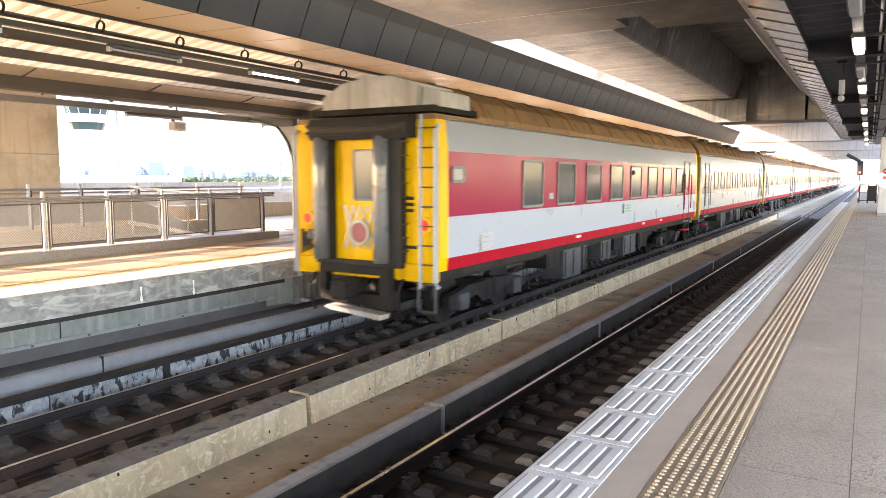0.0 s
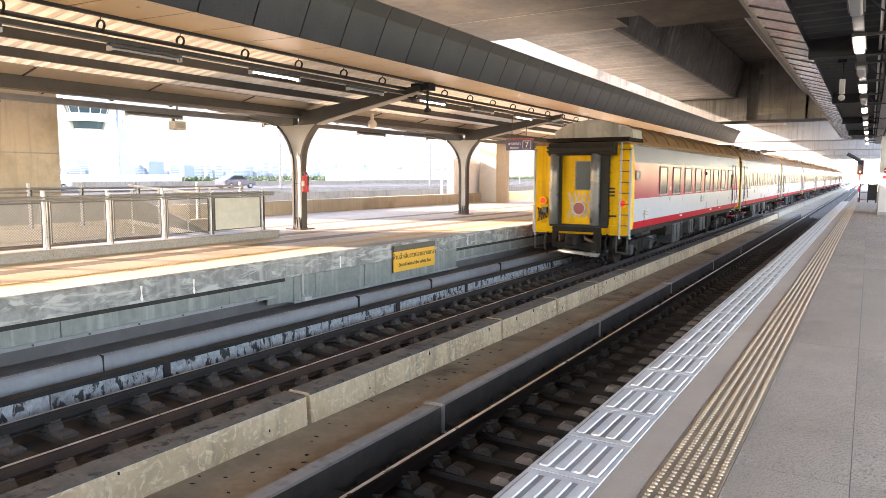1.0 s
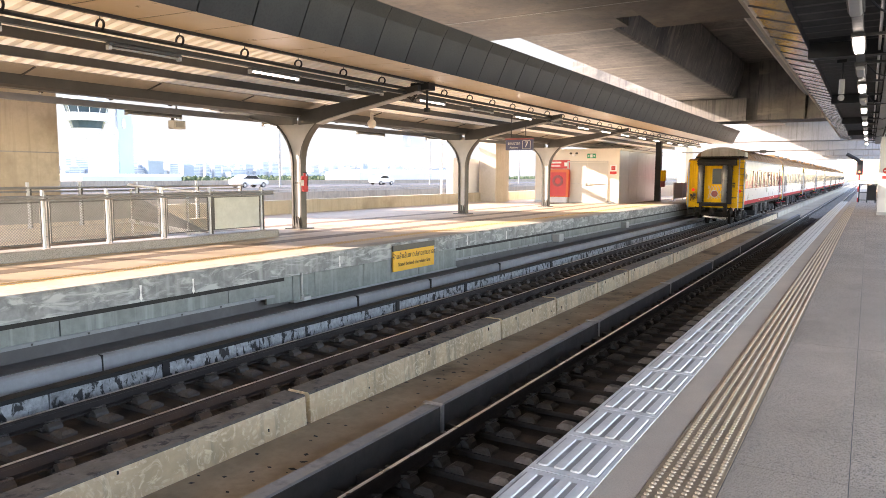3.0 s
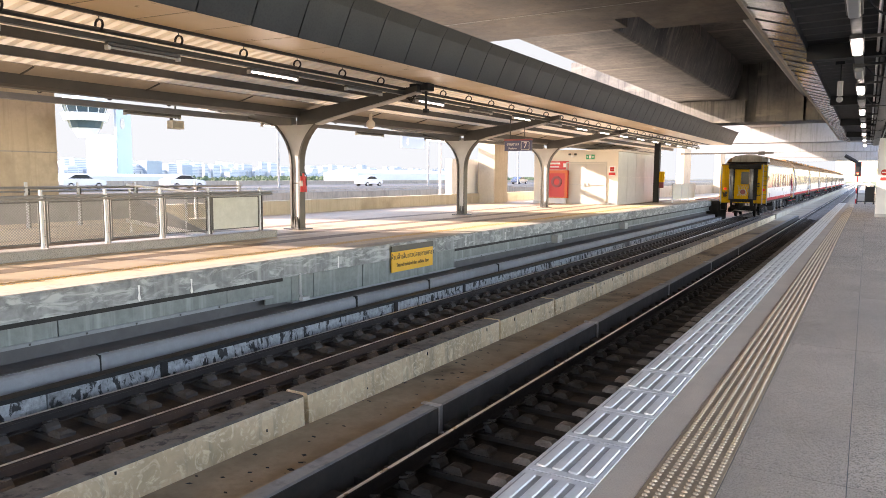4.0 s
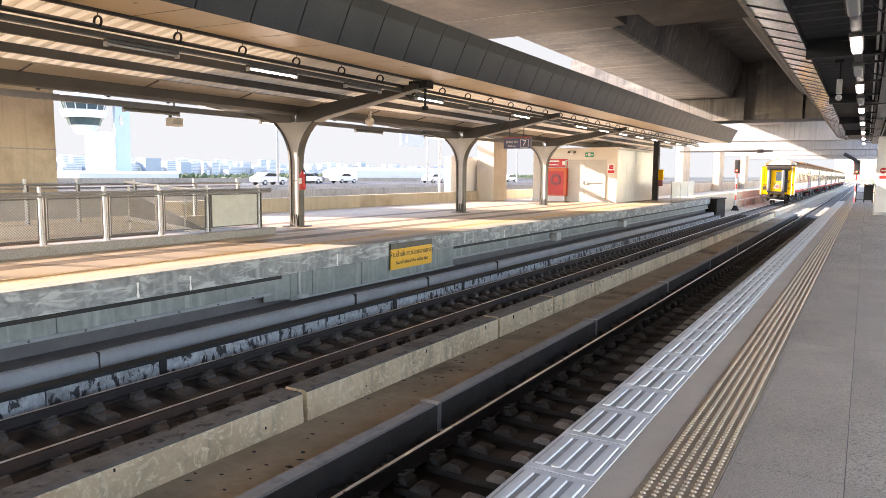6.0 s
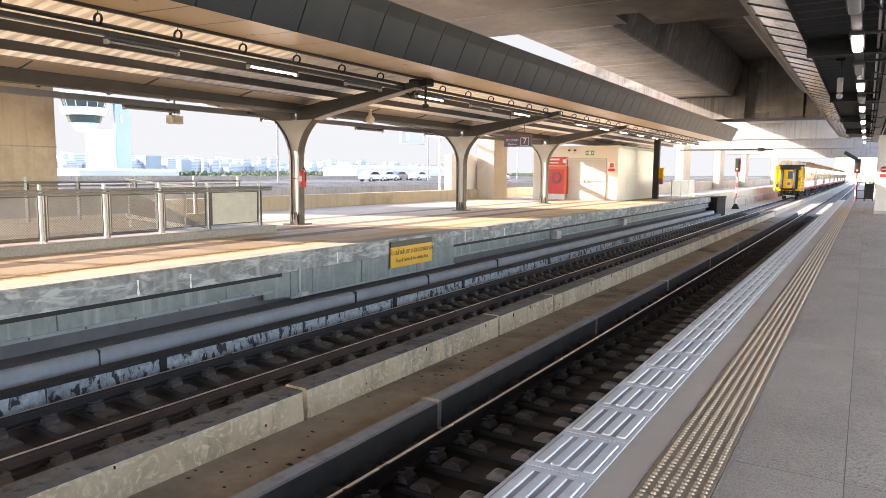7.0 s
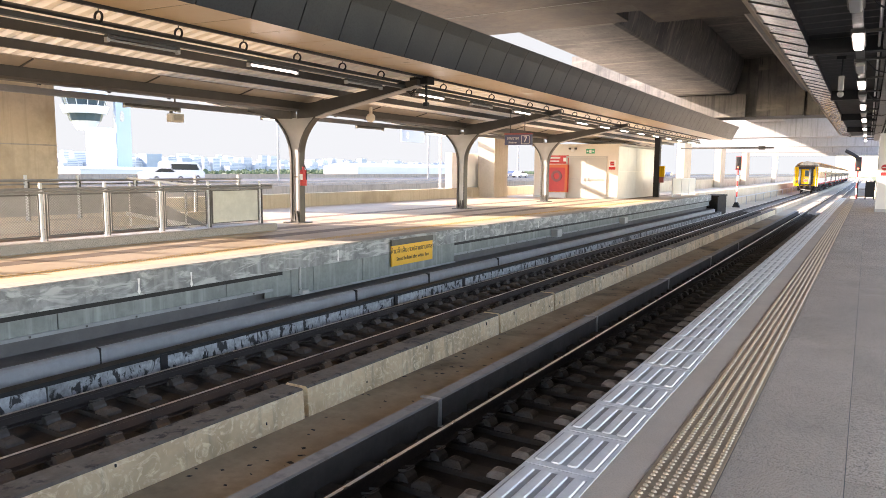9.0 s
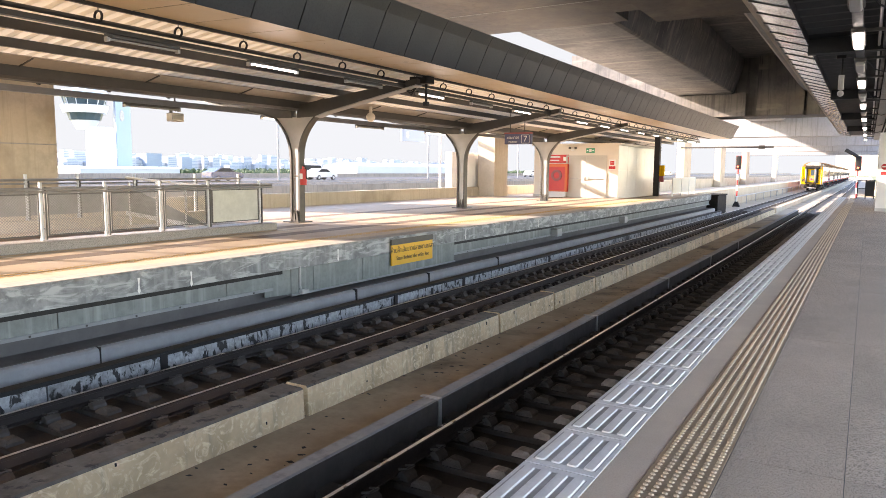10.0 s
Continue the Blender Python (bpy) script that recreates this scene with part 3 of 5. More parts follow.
pf = tagged(root("edge_wall_far"), "grey fibre-cement panels under the opposite platform edge", "wall panels", kind="structure")
cuts = [-14, -8, -2, 1.5, 4.9, 7.6, 9.2, 10.9, 11.5, 13.4, 14.0, 18.5, 24, 30, 36, 42, 46.9]
for a, b in zip(cuts, cuts[1:]):
    part("panel", box(PX - 0.16, PX - 0.10, a + 0.008, b - 0.008, -0.61, -0.40), PANEL, pf)
# black strip paints the shadow gap below the platform lip
part("shadow_gap", box(PX - 0.16, PX - 0.035, -14, 46.9, -0.395, -0.332), BLACK, pf, "black strip standing in for the shadow under the edge")
part("bolted_angle", prism([(PX - 0.16, -0.61), (PX - 0.07, -0.61), (PX - 0.07, -0.655), (PX - 0.16, -0.63)], -14, 46.9), LEDGE, pf)
for k in range(34):
    part("bolt", box(PX - 0.07, PX - 0.062, 0.2 + k * 0.72, 0.225 + k * 0.72, -0.645, -0.62), STEEL, pf)
# recess wall and walkway sheet share the painted shade tone
structure("recess_wall", box(PX - 0.40, PX - 0.25, -14, 46.9, -1.29, -0.625), RECESS, "recess under the platform edge, its shade put in the colour", "recess")
structure("walkway_kerb", prism([(-8.62, BED), (-8.12, BED), (-8.14, -0.91), (-8.16, -0.88), (-8.20, -0.865), (-8.62, -0.865)], -14, 47), LEDGE, "smooth blue-grey concrete walkway kerb beside the far track", "kerb")
structure("walkway_cover", box(-8.63, -8.21, -14, 47, -0.864, -0.855), RECESS, "thin sheet over the walkway in the recess's shade colour", "cover")
for y in (5.2, 10.38, 12.96, 16.36):
    part("kerb_joint", box(-8.25, -8.115, y, y + (0.035 if y > 6 else 0.008), -1.2, -0.858), BLACK, kf)
part("slanted_panel", prism([(PX - 0.099, 8.42), (PX - 0.005, 8.93), (PX - 0.05, 8.93), (PX - 0.13, 8.42)], -0.76, -0.336, "z"), PANEL, pf, "panel slanting outwards")
for a, b in ((8.945, 9.5), (9.515, 10.93), (10.95, 12.9), (12.915, 14.55)):
    part("proud_panel", box(PX - 0.15, PX - 0.004, a, b, -0.77, -0.336), PANEL, pf)
part("proud_angle", prism([(PX - 0.1, -0.77), (PX + 0.03, -0.77), (PX + 0.03, -0.80), (PX - 0.1, -0.79)], 8.93, 14.55), LEDGE, pf)
bm = tube([(PX + 0.02, 9.14, -0.30), (PX + 0.02, 9.14, -0.66), (PX + 0.06, 9.14, -0.72)], 0.02)
part("drain_pipe", bm, STEEL_L, pf, "thin white drain pipe")
part("drain_box", box(PX + 0.0, PX + 0.09, 9.12, 9.30, -0.78, -0.71, bevel=0.008), STEEL_L, pf)
for y in (21.0, 28.2):
    part("small_junction_box", box(PX - 0.10, PX + 0.14, y - 0.2, y + 0.2, -0.67, -0.43, bevel=0.015), STEEL_L, pf)

rd = random.Random(11)
for y in (5.98, 6.85, 10.2, 15.1, 17.3, 19.6):
    z = -0.08 - rd.uniform(0, 0.04)
    w = rd.uniform(0.012, 0.022)
    part("lime_drip", prism([(y - w, z), (y + w, z), (y + w * 0.5, z - 0.1), (y + w * 1.4, z - 0.19), (y, z - 0.22), (y - w * 1.3, z - 0.18), (y - w * 0.4, z - 0.1)], PX - 0.002, PX + 0.003, "x"), WHITE, pf, "pale lime drip")

# parapet behind the far platform
structure("parapet_far", prism([(-18.2, -0.5), (-17.9, -0.5), (-17.9, 0.5), (-18.2, 0.5)], -30, 47), CONC_PALE, "low cream concrete parapet along the platform's back", "parapet")

# ---- far canopy ----
CANW = root("canopy_far")
tagged(CANW, "cream and dark-clad butterfly canopy over the opposite platform", "canopy", kind="structure")
Y0, Y1 = -30.0, 48.5


def roof_z(x):
    return 3.12 + abs(x + 12.7) * 0.145


bm = bmesh.new()
RIB = ((0.0, 0.0), (0.13, 0.0), (0.155, 0.05), (0.225, 0.05))
for xa, xb in ((-8.7, -12.6), (-12.8, -17.3)):
    rows_ = []
    for k in range(4 * int((Y1 - Y0) / 0.25)):
        y, dz = Y0 + (k // 4) * 0.25 + RIB[k % 4][0], RIB[k % 4][1]
        rows_.append((bm.verts.new((xa, y, roof_z(xa) + dz)), bm.verts.new((xb, y, roof_z(xb) + dz))))
    for a, b in zip(rows_, rows_[1:]):
        bm.faces.new((a[0], a[1], b[1], b[0]))
r = part("roof_sheet", bm, SHEET, CANW, "cream ribbed metal roof sheet")
for x, d in ((-10.4, 0.15), (-11.25, 0.15), (-13.5, 0.13), (-14.5, 0.11), (-15.5, 0.16), (-16.5, 0.11)):
    z = roof_z(x)
    part("purlin", prism([(x - 0.04, z - 0.01), (x + 0.04, z - 0.01), (x + 0.04, z - d), (x - 0.04, z - d)], Y0, Y1), STEEL, CANW)
part("valley_gutter", prism([(-12.95, 3.12), (-12.45, 3.12), (-12.5, 2.91), (-12.6, 2.87), (-12.85, 2.87), (-12.92, 2.91)], Y0, Y1), STEEL, CANW, "deep grey valley gutter")
for k in range(32):
    y = Y0 + k * 2.45
    fl = part("gutter_flashing", prism([(-12.02, 3.19), (-12.45, 3.085), (-12.45, 3.10), (-12.02, 3.205)], y + 0.012, y + 2.438), FLASH, CANW, "beige sheet flashing beside the gutter")
    part("flashing_bracket", prism([(-12.03, 3.165), (-12.44, 3.06), (-12.44, 3.084), (-12.03, 3.187)], y - 0.012, y + 0.012), STEEL, fl)
# soffit panels and dark cladding panels
sof = bmesh.new()
prism([(-8.88, 3.545), (-7.62, 3.515), (-7.62, 3.521), (-8.88, 3.551)], 0.014, 0.946, "y", sof)
sof_me = bpy.data.meshes.new("soffit_panel")
sof.to_mesh(sof_me), sof.free()
sof_me.materials.append(SOFFIT)
cl = bmesh.new()
prism([(-7.61, 3.50), (-7.33, 4.10), (-7.36, 4.11), (-7.64, 3.52)], 0.013, 0.947, "y", cl)
prism([(-7.33, 4.10), (-7.20, 4.30), (-7.24, 4.30), (-7.36, 4.11)], 0.008, 0.952, "y", cl)
clad_me = bpy.data.meshes.new("cladding_panel")
cl.to_mesh(clad_me), cl.free()
clad_me.materials.append(CLAD)
for k in range(82):
    shared("soffit_panel", sof_me, CANW, (0, Y0 + k * 0.96 - 0.08, 0))
for k in range(82):
    shared("cladding_panel", clad_me, CANW, (0, Y0 + k * 0.96 - 0.08, 0))
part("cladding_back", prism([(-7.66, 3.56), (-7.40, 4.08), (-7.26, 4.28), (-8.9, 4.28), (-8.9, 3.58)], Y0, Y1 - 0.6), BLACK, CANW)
part("soffit_trim", box(-8.93, -8.87, Y0, Y1, 3.50, 3.60), STEEL, CANW)


def canopy_column(y):
    e = tagged(root("canopy_column", (-12.7, y, 0)), "grey steel canopy column flaring into curved arms", "column", "columns of the far canopy", "structure")
    # curved outline of one side, from foot to arm tip
    def side(s):
        pts = []
        for k in range(9):
            a = k / 8
            z = 1.55 + a * 1.15
            pts.append((s * (0.165 + 0.55 * a ** 2.6), z))
        return pts
    out = [(0.165, 0.0)] + side(1)
    bm = bmesh.new()
    for s in (-1, 1):
        pts = [(s * abs(x), z) for x, z in out]
        inner = [(x - s * 0.055, z) for x, z in pts]
        for (a, b), (c, d) in zip(zip(pts, pts[1:]), zip(inner, inner[1:])):
            prism([a, b, d, c], -0.10, 0.10, "y", bm)
    part("flange", bm, STEEL, e)
    web = [(x, z) for x, z in out] + [(-x, z) for x, z in out[::-1]]
    part("web", prism([(x * 0.9, z) for x, z in web], -0.05, 0.05), STEEL_L, e)
    for s in (-1, 1):
        t = 3.75
        bm = prism([(s * 0.1, 2.68), (s * 0.74, 2.70), (s * 1.1, 2.80), (s * t, 3.32), (s * t, 3.46), (s * 0.1, 3.0)], -0.09, 0.09)
        arm = part("arm", bm, STEEL, e)
        part("arm_edge", prism([(s * 0.74, 2.675), (s * 1.1, 2.775), (s * t, 3.295), (s * t, 3.32), (s * 1.1, 2.80), (s * 0.74, 2.70)], -0.14, 0.14), STEEL_L, arm)
    for s in (-1, 1):
        bm = bmesh.new()
        for k in (-0.09, 0.0, 0.09):
            prism([(k - 0.045, 0.02), (k + 0.045, 0.02), (k, 0.33)], s * 0.101, s * 0.14, "y", bm)
        part("gusset", bm, STEEL, e)
    part("base_plate", box(-0.27, 0.27, -0.26, 0.26, 0.004, 0.03), STEEL, e)
    return e


for y in (-11.5, 13.80, 22.5, 30.22):
    canopy_column(y)

# out-of-view decks added to close the right side and control bounce
structure("side_deck", box(9.0, 60, -60, 300, -2.2, -1.1), SIDE, "unseen brown deck added to close the platform's other side", "deck")
structure("platform_other_side", box(4.5, 9.0, 46.9, 120, -2.0, -0.01), SIDE, "unseen brown deck added beyond the platform", "deck")

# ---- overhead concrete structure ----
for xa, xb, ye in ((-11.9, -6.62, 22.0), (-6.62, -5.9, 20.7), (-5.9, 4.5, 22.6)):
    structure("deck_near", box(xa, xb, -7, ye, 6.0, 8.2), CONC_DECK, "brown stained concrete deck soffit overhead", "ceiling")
bm = bmesh.new()
for y in (-1.0, 3.0, 7.0, 11.0, 15.0, 19.0):
    box(-11.9, 4.5, y, y + 0.03, 5.992, 6.0, bm)
structure("formwork_seams", bm, CONC, "raised formwork seams on the deck soffit", "ceiling")
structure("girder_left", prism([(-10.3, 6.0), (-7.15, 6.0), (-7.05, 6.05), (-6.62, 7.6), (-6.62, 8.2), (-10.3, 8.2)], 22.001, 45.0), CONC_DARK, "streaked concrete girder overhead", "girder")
structure("girder_right", prism([(-3.35, 6.0), (6, 6.0), (6, 8.2), (-3.9, 8.2), (-3.7, 6.4)], 22.601, 45.0), CONC, "pale concrete girder overhead", "girder")
# mid deck and crossbeam take the darkened tone for their shade
structure("deck_mid", box(-6.62, -3.7, 22.7, 45.0, 8.0, 8.3), CONC_DARK, "deck slab between the girders, its shade put in the colour", "ceiling")
structure("crossbeam_near", box(-17.2, 8, 45.0, 47.2, 4.65, 8.9), CONC_DARK, "deep stained concrete crossbeam, darkened to stand for shade", "beam")
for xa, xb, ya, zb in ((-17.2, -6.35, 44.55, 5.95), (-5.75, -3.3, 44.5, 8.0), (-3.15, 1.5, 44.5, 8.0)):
    structure("crossbeam_face", box(xa, xb, ya, 44.998, 4.652, zb), CONC_DARK, "streaked concrete face on the crossbeam, darkened to stand for shade", "beam")
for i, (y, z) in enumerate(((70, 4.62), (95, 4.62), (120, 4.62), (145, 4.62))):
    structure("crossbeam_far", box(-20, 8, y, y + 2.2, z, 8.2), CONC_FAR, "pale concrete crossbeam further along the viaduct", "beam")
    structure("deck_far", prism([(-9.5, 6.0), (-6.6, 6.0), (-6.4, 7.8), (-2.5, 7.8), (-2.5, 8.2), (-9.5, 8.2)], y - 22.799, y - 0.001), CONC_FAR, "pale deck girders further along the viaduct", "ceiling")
for y, d, x in ((-18, 3.0, -20), (7.0, 3.0, -20), (33.6, 1.6, -18), (78.6, 3.4, -17.8), (100.6, 3.4, -17.8), (124, 3.4, -17.8), (167.2, 3.4, -17.8)):
    e = tagged(part("pier", prism([(x, -13), (-17, -13), (-17, 8), (x, 8)], y, y + d), CONC_PALE), "square cream concrete viaduct pier", "pier", "viaduct piers", "structure")

tagged(part("pier", box(-33.0, -31.0, 9.9, 16.0, -13, 12), CONC_PALE), "broad concrete pier of the neighbouring viaduct", "pier", "viaduct piers", "structure")

# plain block filling the white area behind the parapet
structure("stair_enclosure", box(-18.6, -18.21, 31.2, 35.4, -13, 2.3), WHITE, "plain white block behind the platform parapet", "enclosure")
gr = bmesh.new()
for z in (1.9, 3.4, 4.9):
    box(-20.02, -16.985, 6.985, 10.015, z, z + 0.03, gr)
structure("pier_pour_lines", gr, CONC, "thin casting lines round the concrete pier", "pier")

# ---- near canopy ----
cn = tagged(root("canopy_near"), "dark ribbed canopy with foil-faced gutter over the near platform", "canopy", kind="structure")
bm = bmesh.new()
prev = None
for k in range(230):
    y = -9 + k * 0.25
    z = 3.62 + (0.03 if k % 2 else 0)
    row = [bm.verts.new((x, y, z + 0.02 * abs(x + 1))) for x in (-0.99, 4.6)]
    if prev:
        bm.faces.new((prev[0], prev[1], row[1], row[0]))
    prev = row
part("ribbed_ceiling", bm, DARKROOF, cn)
part("gutter_box", prism([(-1.52, 3.69), (-1.0, 3.54), (-1.0, 3.9), (-1.52, 3.9)], -9, 47.5), STEEL, cn)
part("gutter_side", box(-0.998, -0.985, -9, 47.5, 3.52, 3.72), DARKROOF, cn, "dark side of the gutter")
part("gutter_lip", prism([(-1.57, 3.65), (-1.522, 3.65), (-1.522, 3.9), (-1.80, 4.1), (-1.83, 4.08), (-1.57, 3.88)], -9, 47.5), CONC_PALE, cn)
for k in range(70):
    y = -8 + k * 0.8
    bm = prism([(-1.52, 3.678), (-1.0, 3.528), (-1.0, 3.532), (-1.52, 3.682)], y + 0.004, y + 0.79)
    a, b, c = random.uniform(-0.004, 0.004), random.uniform(-0.004, 0.004), random.uniform(-0.004, 0.004)
    for v in bm.verts:
        v.co.z += (a if v.co.y > y + 0.4 else b) + (c if v.co.x > -1.2 else 0) - 0.002
    part("foil_sheet", bm, MIRROR, cn, "polished silver sheet under the gutter")
    part("foil_rib", prism([(-1.52, 3.664), (-1.0, 3.514), (-1.0, 3.53), (-1.52, 3.68)], y - 0.001, y + 0.003), STEEL, cn)
for x in (0.55, 1.5, 2.6, 3.8):
    part("purlin", box(x, x + 0.1, -9, 47.5, 3.44, 3.64), DARKROOF, cn)
for y in (5.0, 13.5, 22.0, 30.5, 39.0):
    part("cross_rib", box(-1.0, 4.6, y, y + 0.2, 3.38, 3.62), DARKROOF, cn)
part("lamp_rail", box(-0.29, -0.17, -9, 47.3, 3.28, 3.36), STEEL, cn)
for k in range(26):
    y = 3.0 + k * 1.7
    part("tray_rung", box(0.15, 0.95, y, y + 0.12, 3.365, 3.40), STEEL, cn)
part("cable_tray", box(0.15, 0.4, -9, 47.3, 3.30, 3.36), STEEL, cn)
for x, z, r_ in ((0.02, 3.45, 0.02), (0.10, 3.42, 0.03), (0.50, 3.38, 0.025), (0.85, 3.30, 0.045)):
    part("service_pipe", tube([(x, -9, z), (x, 47.3, z)], r_, seg=8), FRAME if r_ < 0.03 else STEEL, cn)
for k in range(20):
    y = -5 + k * 2.77
    part("pipe_bracket", box(-0.33, 0.95, y, y + 0.05, 3.36, 3.40), STEEL, cn)
    part("drop_rod", tube([(0.42, y + 0.02, 3.36), (0.42, y + 0.02, 3.62)], 0.012, seg=5), STEEL_L, cn)
for k in range(6):
    y = 9 + k * 5.5
    part("slack_cable", tube([(-0.2, y, 3.42), (0.0, y + 0.5, 3.28 - 0.03 * (k % 3)), (0.25, y + 1.1, 3.24), (0.5, y + 1.6, 3.38)], 0.012, seg=5), BLACK, cn)
k = 0
y = 5.95
while y < 47:
    e = tagged(root("platform_lamp", (-0.23, y, 3.2)), "short ceiling lamp with a white diffuser, " + ("switched on" if k % 2 == 0 else "switched off"), "ceiling lamp", "ceiling lamps of the near canopy")
    part("tray", box(-0.085, 0.085, -0.62, 0.62, 0.03, 0.085, bevel=0.008), STEEL, e)
    part("diffuser", prism(shift(rounded(0.125, 0.06, 0.025, 3), 0, 0.003), -0.5, 0.5), TUBE if k % 2 == 0 else TUBE_OFF, e)
    y += 2.77
    k += 1
# ---- the train ----
HW = 1.38


def window(parent, y, w, z0, z1, s, r=0.06, glass=None):
    o = shift(rounded(w, z1 - z0, r, 3), y, (z0 + z1) / 2)
    i = shift(rounded(w - 0.09, z1 - z0 - 0.09, r * 0.6, 3), y, (z0 + z1) / 2)
    e = part("window", ring(o, i, s * (HW - 0.02), s * (HW + 0.018), "x"), SEAL, parent)
    part("pane", prism(i, s * (HW - 0.01), s * (HW + 0.006), "x"), glass or GLASS_D, e)


def bogie(parent, y):
    b = part("bogie", box(-0.98, 0.98, y - 0.25, y + 0.25, -0.62, -0.40), UNDER, parent, "oily black bogie frame")
    for s in (-1, 1):
        part("side_frame", prism([(y - 1.45, -0.52), (y - 0.8, -0.40), (y + 0.8, -0.40), (y + 1.45, -0.52), (y + 1.45, -0.68), (y + 0.5, -0.60), (y + 0.3, -0.74), (y - 0.3, -0.74), (y - 0.5, -0.60), (y - 1.45, -0.68)], s * 0.86, s * 0.98, "x"), UNDER, b)
        for d in (-1.02, 1.02):
            part("axle_box", box(s * 0.93 - 0.11, s * 0.93 + 0.11, y + d - 0.15, y + d + 0.15, -0.78, -0.50, bevel=0.03), UNDER_L, b)
        for d in (-0.14, 0.14):
            part("spring", tube([(s * 0.93, y + d, -0.72), (s * 0.93, y + d, -0.36)], 0.085, seg=8), UNDER, b)
    sets = []
    for d in (-1.02, 1.02):
        bm = bmesh.new()
        tube([(-0.85, 0, 0), (0.85, 0, 0)], 0.07, bm, 8)
        for s in (-1, 1):
            prism([(0.43 * math.cos(k * math.pi / 12), 0.43 * math.sin(k * math.pi / 12)) for k in range(24)], s * 0.50, s * 0.62, "x", bm)
        w = part("wheelset", bm, UNDER, b)
        w.location = (0, y + d, RAIL + 0.433)
        sets.append(w)
    return sets


def coach(length, kind):
    """A coach from its rear end at y = 0 to y = length, z over the platform level. kind: last, or other."""
    e = root("railway_coach")
    last = kind == "last"
    tagged(e, "yellow-ended coach with crimson window band and white sides" if last else "white passenger coach with faded pink band and dark windows",
           "railway coach", "coaches of the train")
    L = length
    # body: bands of paint up the side, then the roof
    mats = [STRIPE_C, WHITE_C, RED_C if last else PINK_C, GREY_C, ROOF_C, YELLOW]
    bm = bmesh.new()
    outline = [(HW - 0.03, 0.02), (HW, 0.21), (HW, 0.80), (HW - 0.005, 1.77), (HW - 0.06, 2.22)]
    roof = [(HW - 0.09, 2.34), (HW - 0.26, 2.60), (HW - 0.60, 2.80), (0.0, 2.92)]
    half = outline + roof
    full = half + [(-x, z) for x, z in half[-2::-1]]
    ys = [0.0, 0.24, 1.28, 1.32, L - 0.2, L] if last else [0.0, 0.24, L - 0.2, L]
    end = len(ys) - 1

    def top(j, z):
        return min(z, 2.30) if last and j < 3 else z
    cols = [[bm.verts.new((x * (0.995 if j in (0, end) else 1), y, top(j, z))) for x, z in full] for j, y in enumerate(ys)]
    n = len(full)
    for j in range(end):
        for i in range(n - 1):
            f = bm.faces.new((cols[j][i], cols[j + 1][i], cols[j + 1][i + 1], cols[j][i + 1]))
            zm = (full[i][1] + full[i + 1][1]) / 2
            mi = 0 if zm < 0.21 else 1 if zm < 0.8 else 2 if zm < 1.77 else 3 if zm < 2.25 else 4
            if (j == 0 or j == end - 1) and zm < 2.25:
                mi = 5
            f.material_index = mi
        f = bm.faces.new((cols[j][0], cols[j][n - 1], cols[j + 1][n - 1], cols[j + 1][0]))
        f.material_index = 5
    for c in (cols[0], cols[end]):
        f = bm.faces.new(c[:5] + c[-5:])
        f.material_index = 5
        f = bm.faces.new(c[4:-4])
        f.material_index = 4
    bmesh.ops.recalc_face_normals(bm, faces=bm.faces[:])
    body = part("body", bm, mats, e)
    for s in (-1, 1):
        part("rain_strip", prism([(s * (HW - 0.07), 2.21), (s * (HW - 0.02), 2.225), (s * (HW - 0.07), 2.25)], 0.25, L - 0.2), FRAME, body)
        if last:
            part("band_edge", box(s * (HW + 0.001) - 0.002, s * (HW + 0.001) + 0.002, 0.25, L - 0.2, 0.795, 0.815), WHITE_C, body)
        if last:
            window(body, 0.52, 0.40, 1.31, 1.56, s, 0.07, HOUSING)
            for k in range(8):
                window(body, 3.25 + k * 1.66, 1.0 if k else 0.92, 0.85, 1.70, s)
            bm = box(s * (HW + 0.008) - 0.008, s * (HW + 0.008) + 0.008, 1.22, 1.66, 0.08 + 0.14, 0.50)
            v = part("vent", bm, FRAME, body, "louvred aluminium vent")
            for q in range(7):
                part("louvre", box(s * (HW + 0.02) - 0.006, s * (HW + 0.02) + 0.006, 1.25, 1.63, 0.24 + q * 0.037, 0.262 + q * 0.037), WHITE_C, v)
            bd = part("destination_plate", box(s * (HW + 0.004) - 0.004, s * (HW + 0.004) + 0.004, 8.72, 9.5, 0.5, 0.75), WHITE_C, body)
            for q in range(3):
                part("text_bar", box(s * (HW + 0.01) - 0.003, s * (HW + 0.01) + 0.003, 9.0, 9.45, 0.53 + q * 0.075, 0.56 + q * 0.075), GREEN_S, bd)
            part("text_bar", box(s * (HW + 0.01) - 0.003, s * (HW + 0.01) + 0.003, 8.76, 8.86, 0.5, 0.74), INK, bd)
            for y, z in ((5.55, 0.12), (10.6, 0.12), (12.5, 0.12)):
                part("stencil_mark", box(s * (HW - 0.006) - 0.012, s * (HW - 0.006) + 0.012, y, y + 0.26, z, z + 0.05), WHITE, body)
            part("side_plate", box(s * (HW + 0.003) - 0.003, s * (HW + 0.003) + 0.003, 4.02, 4.22, 0.98, 1.10), PINK_C, body)
            part("marker_lamp", tube([(s * HW, 9.55, 1.52), (s * (HW + 0.05), 9.55, 1.52)], 0.06), BLACK, body)
        else:
            for k in range(9):
                window(body, 3.1 + k * 1.42, 0.85, 0.90, 1.65, s)
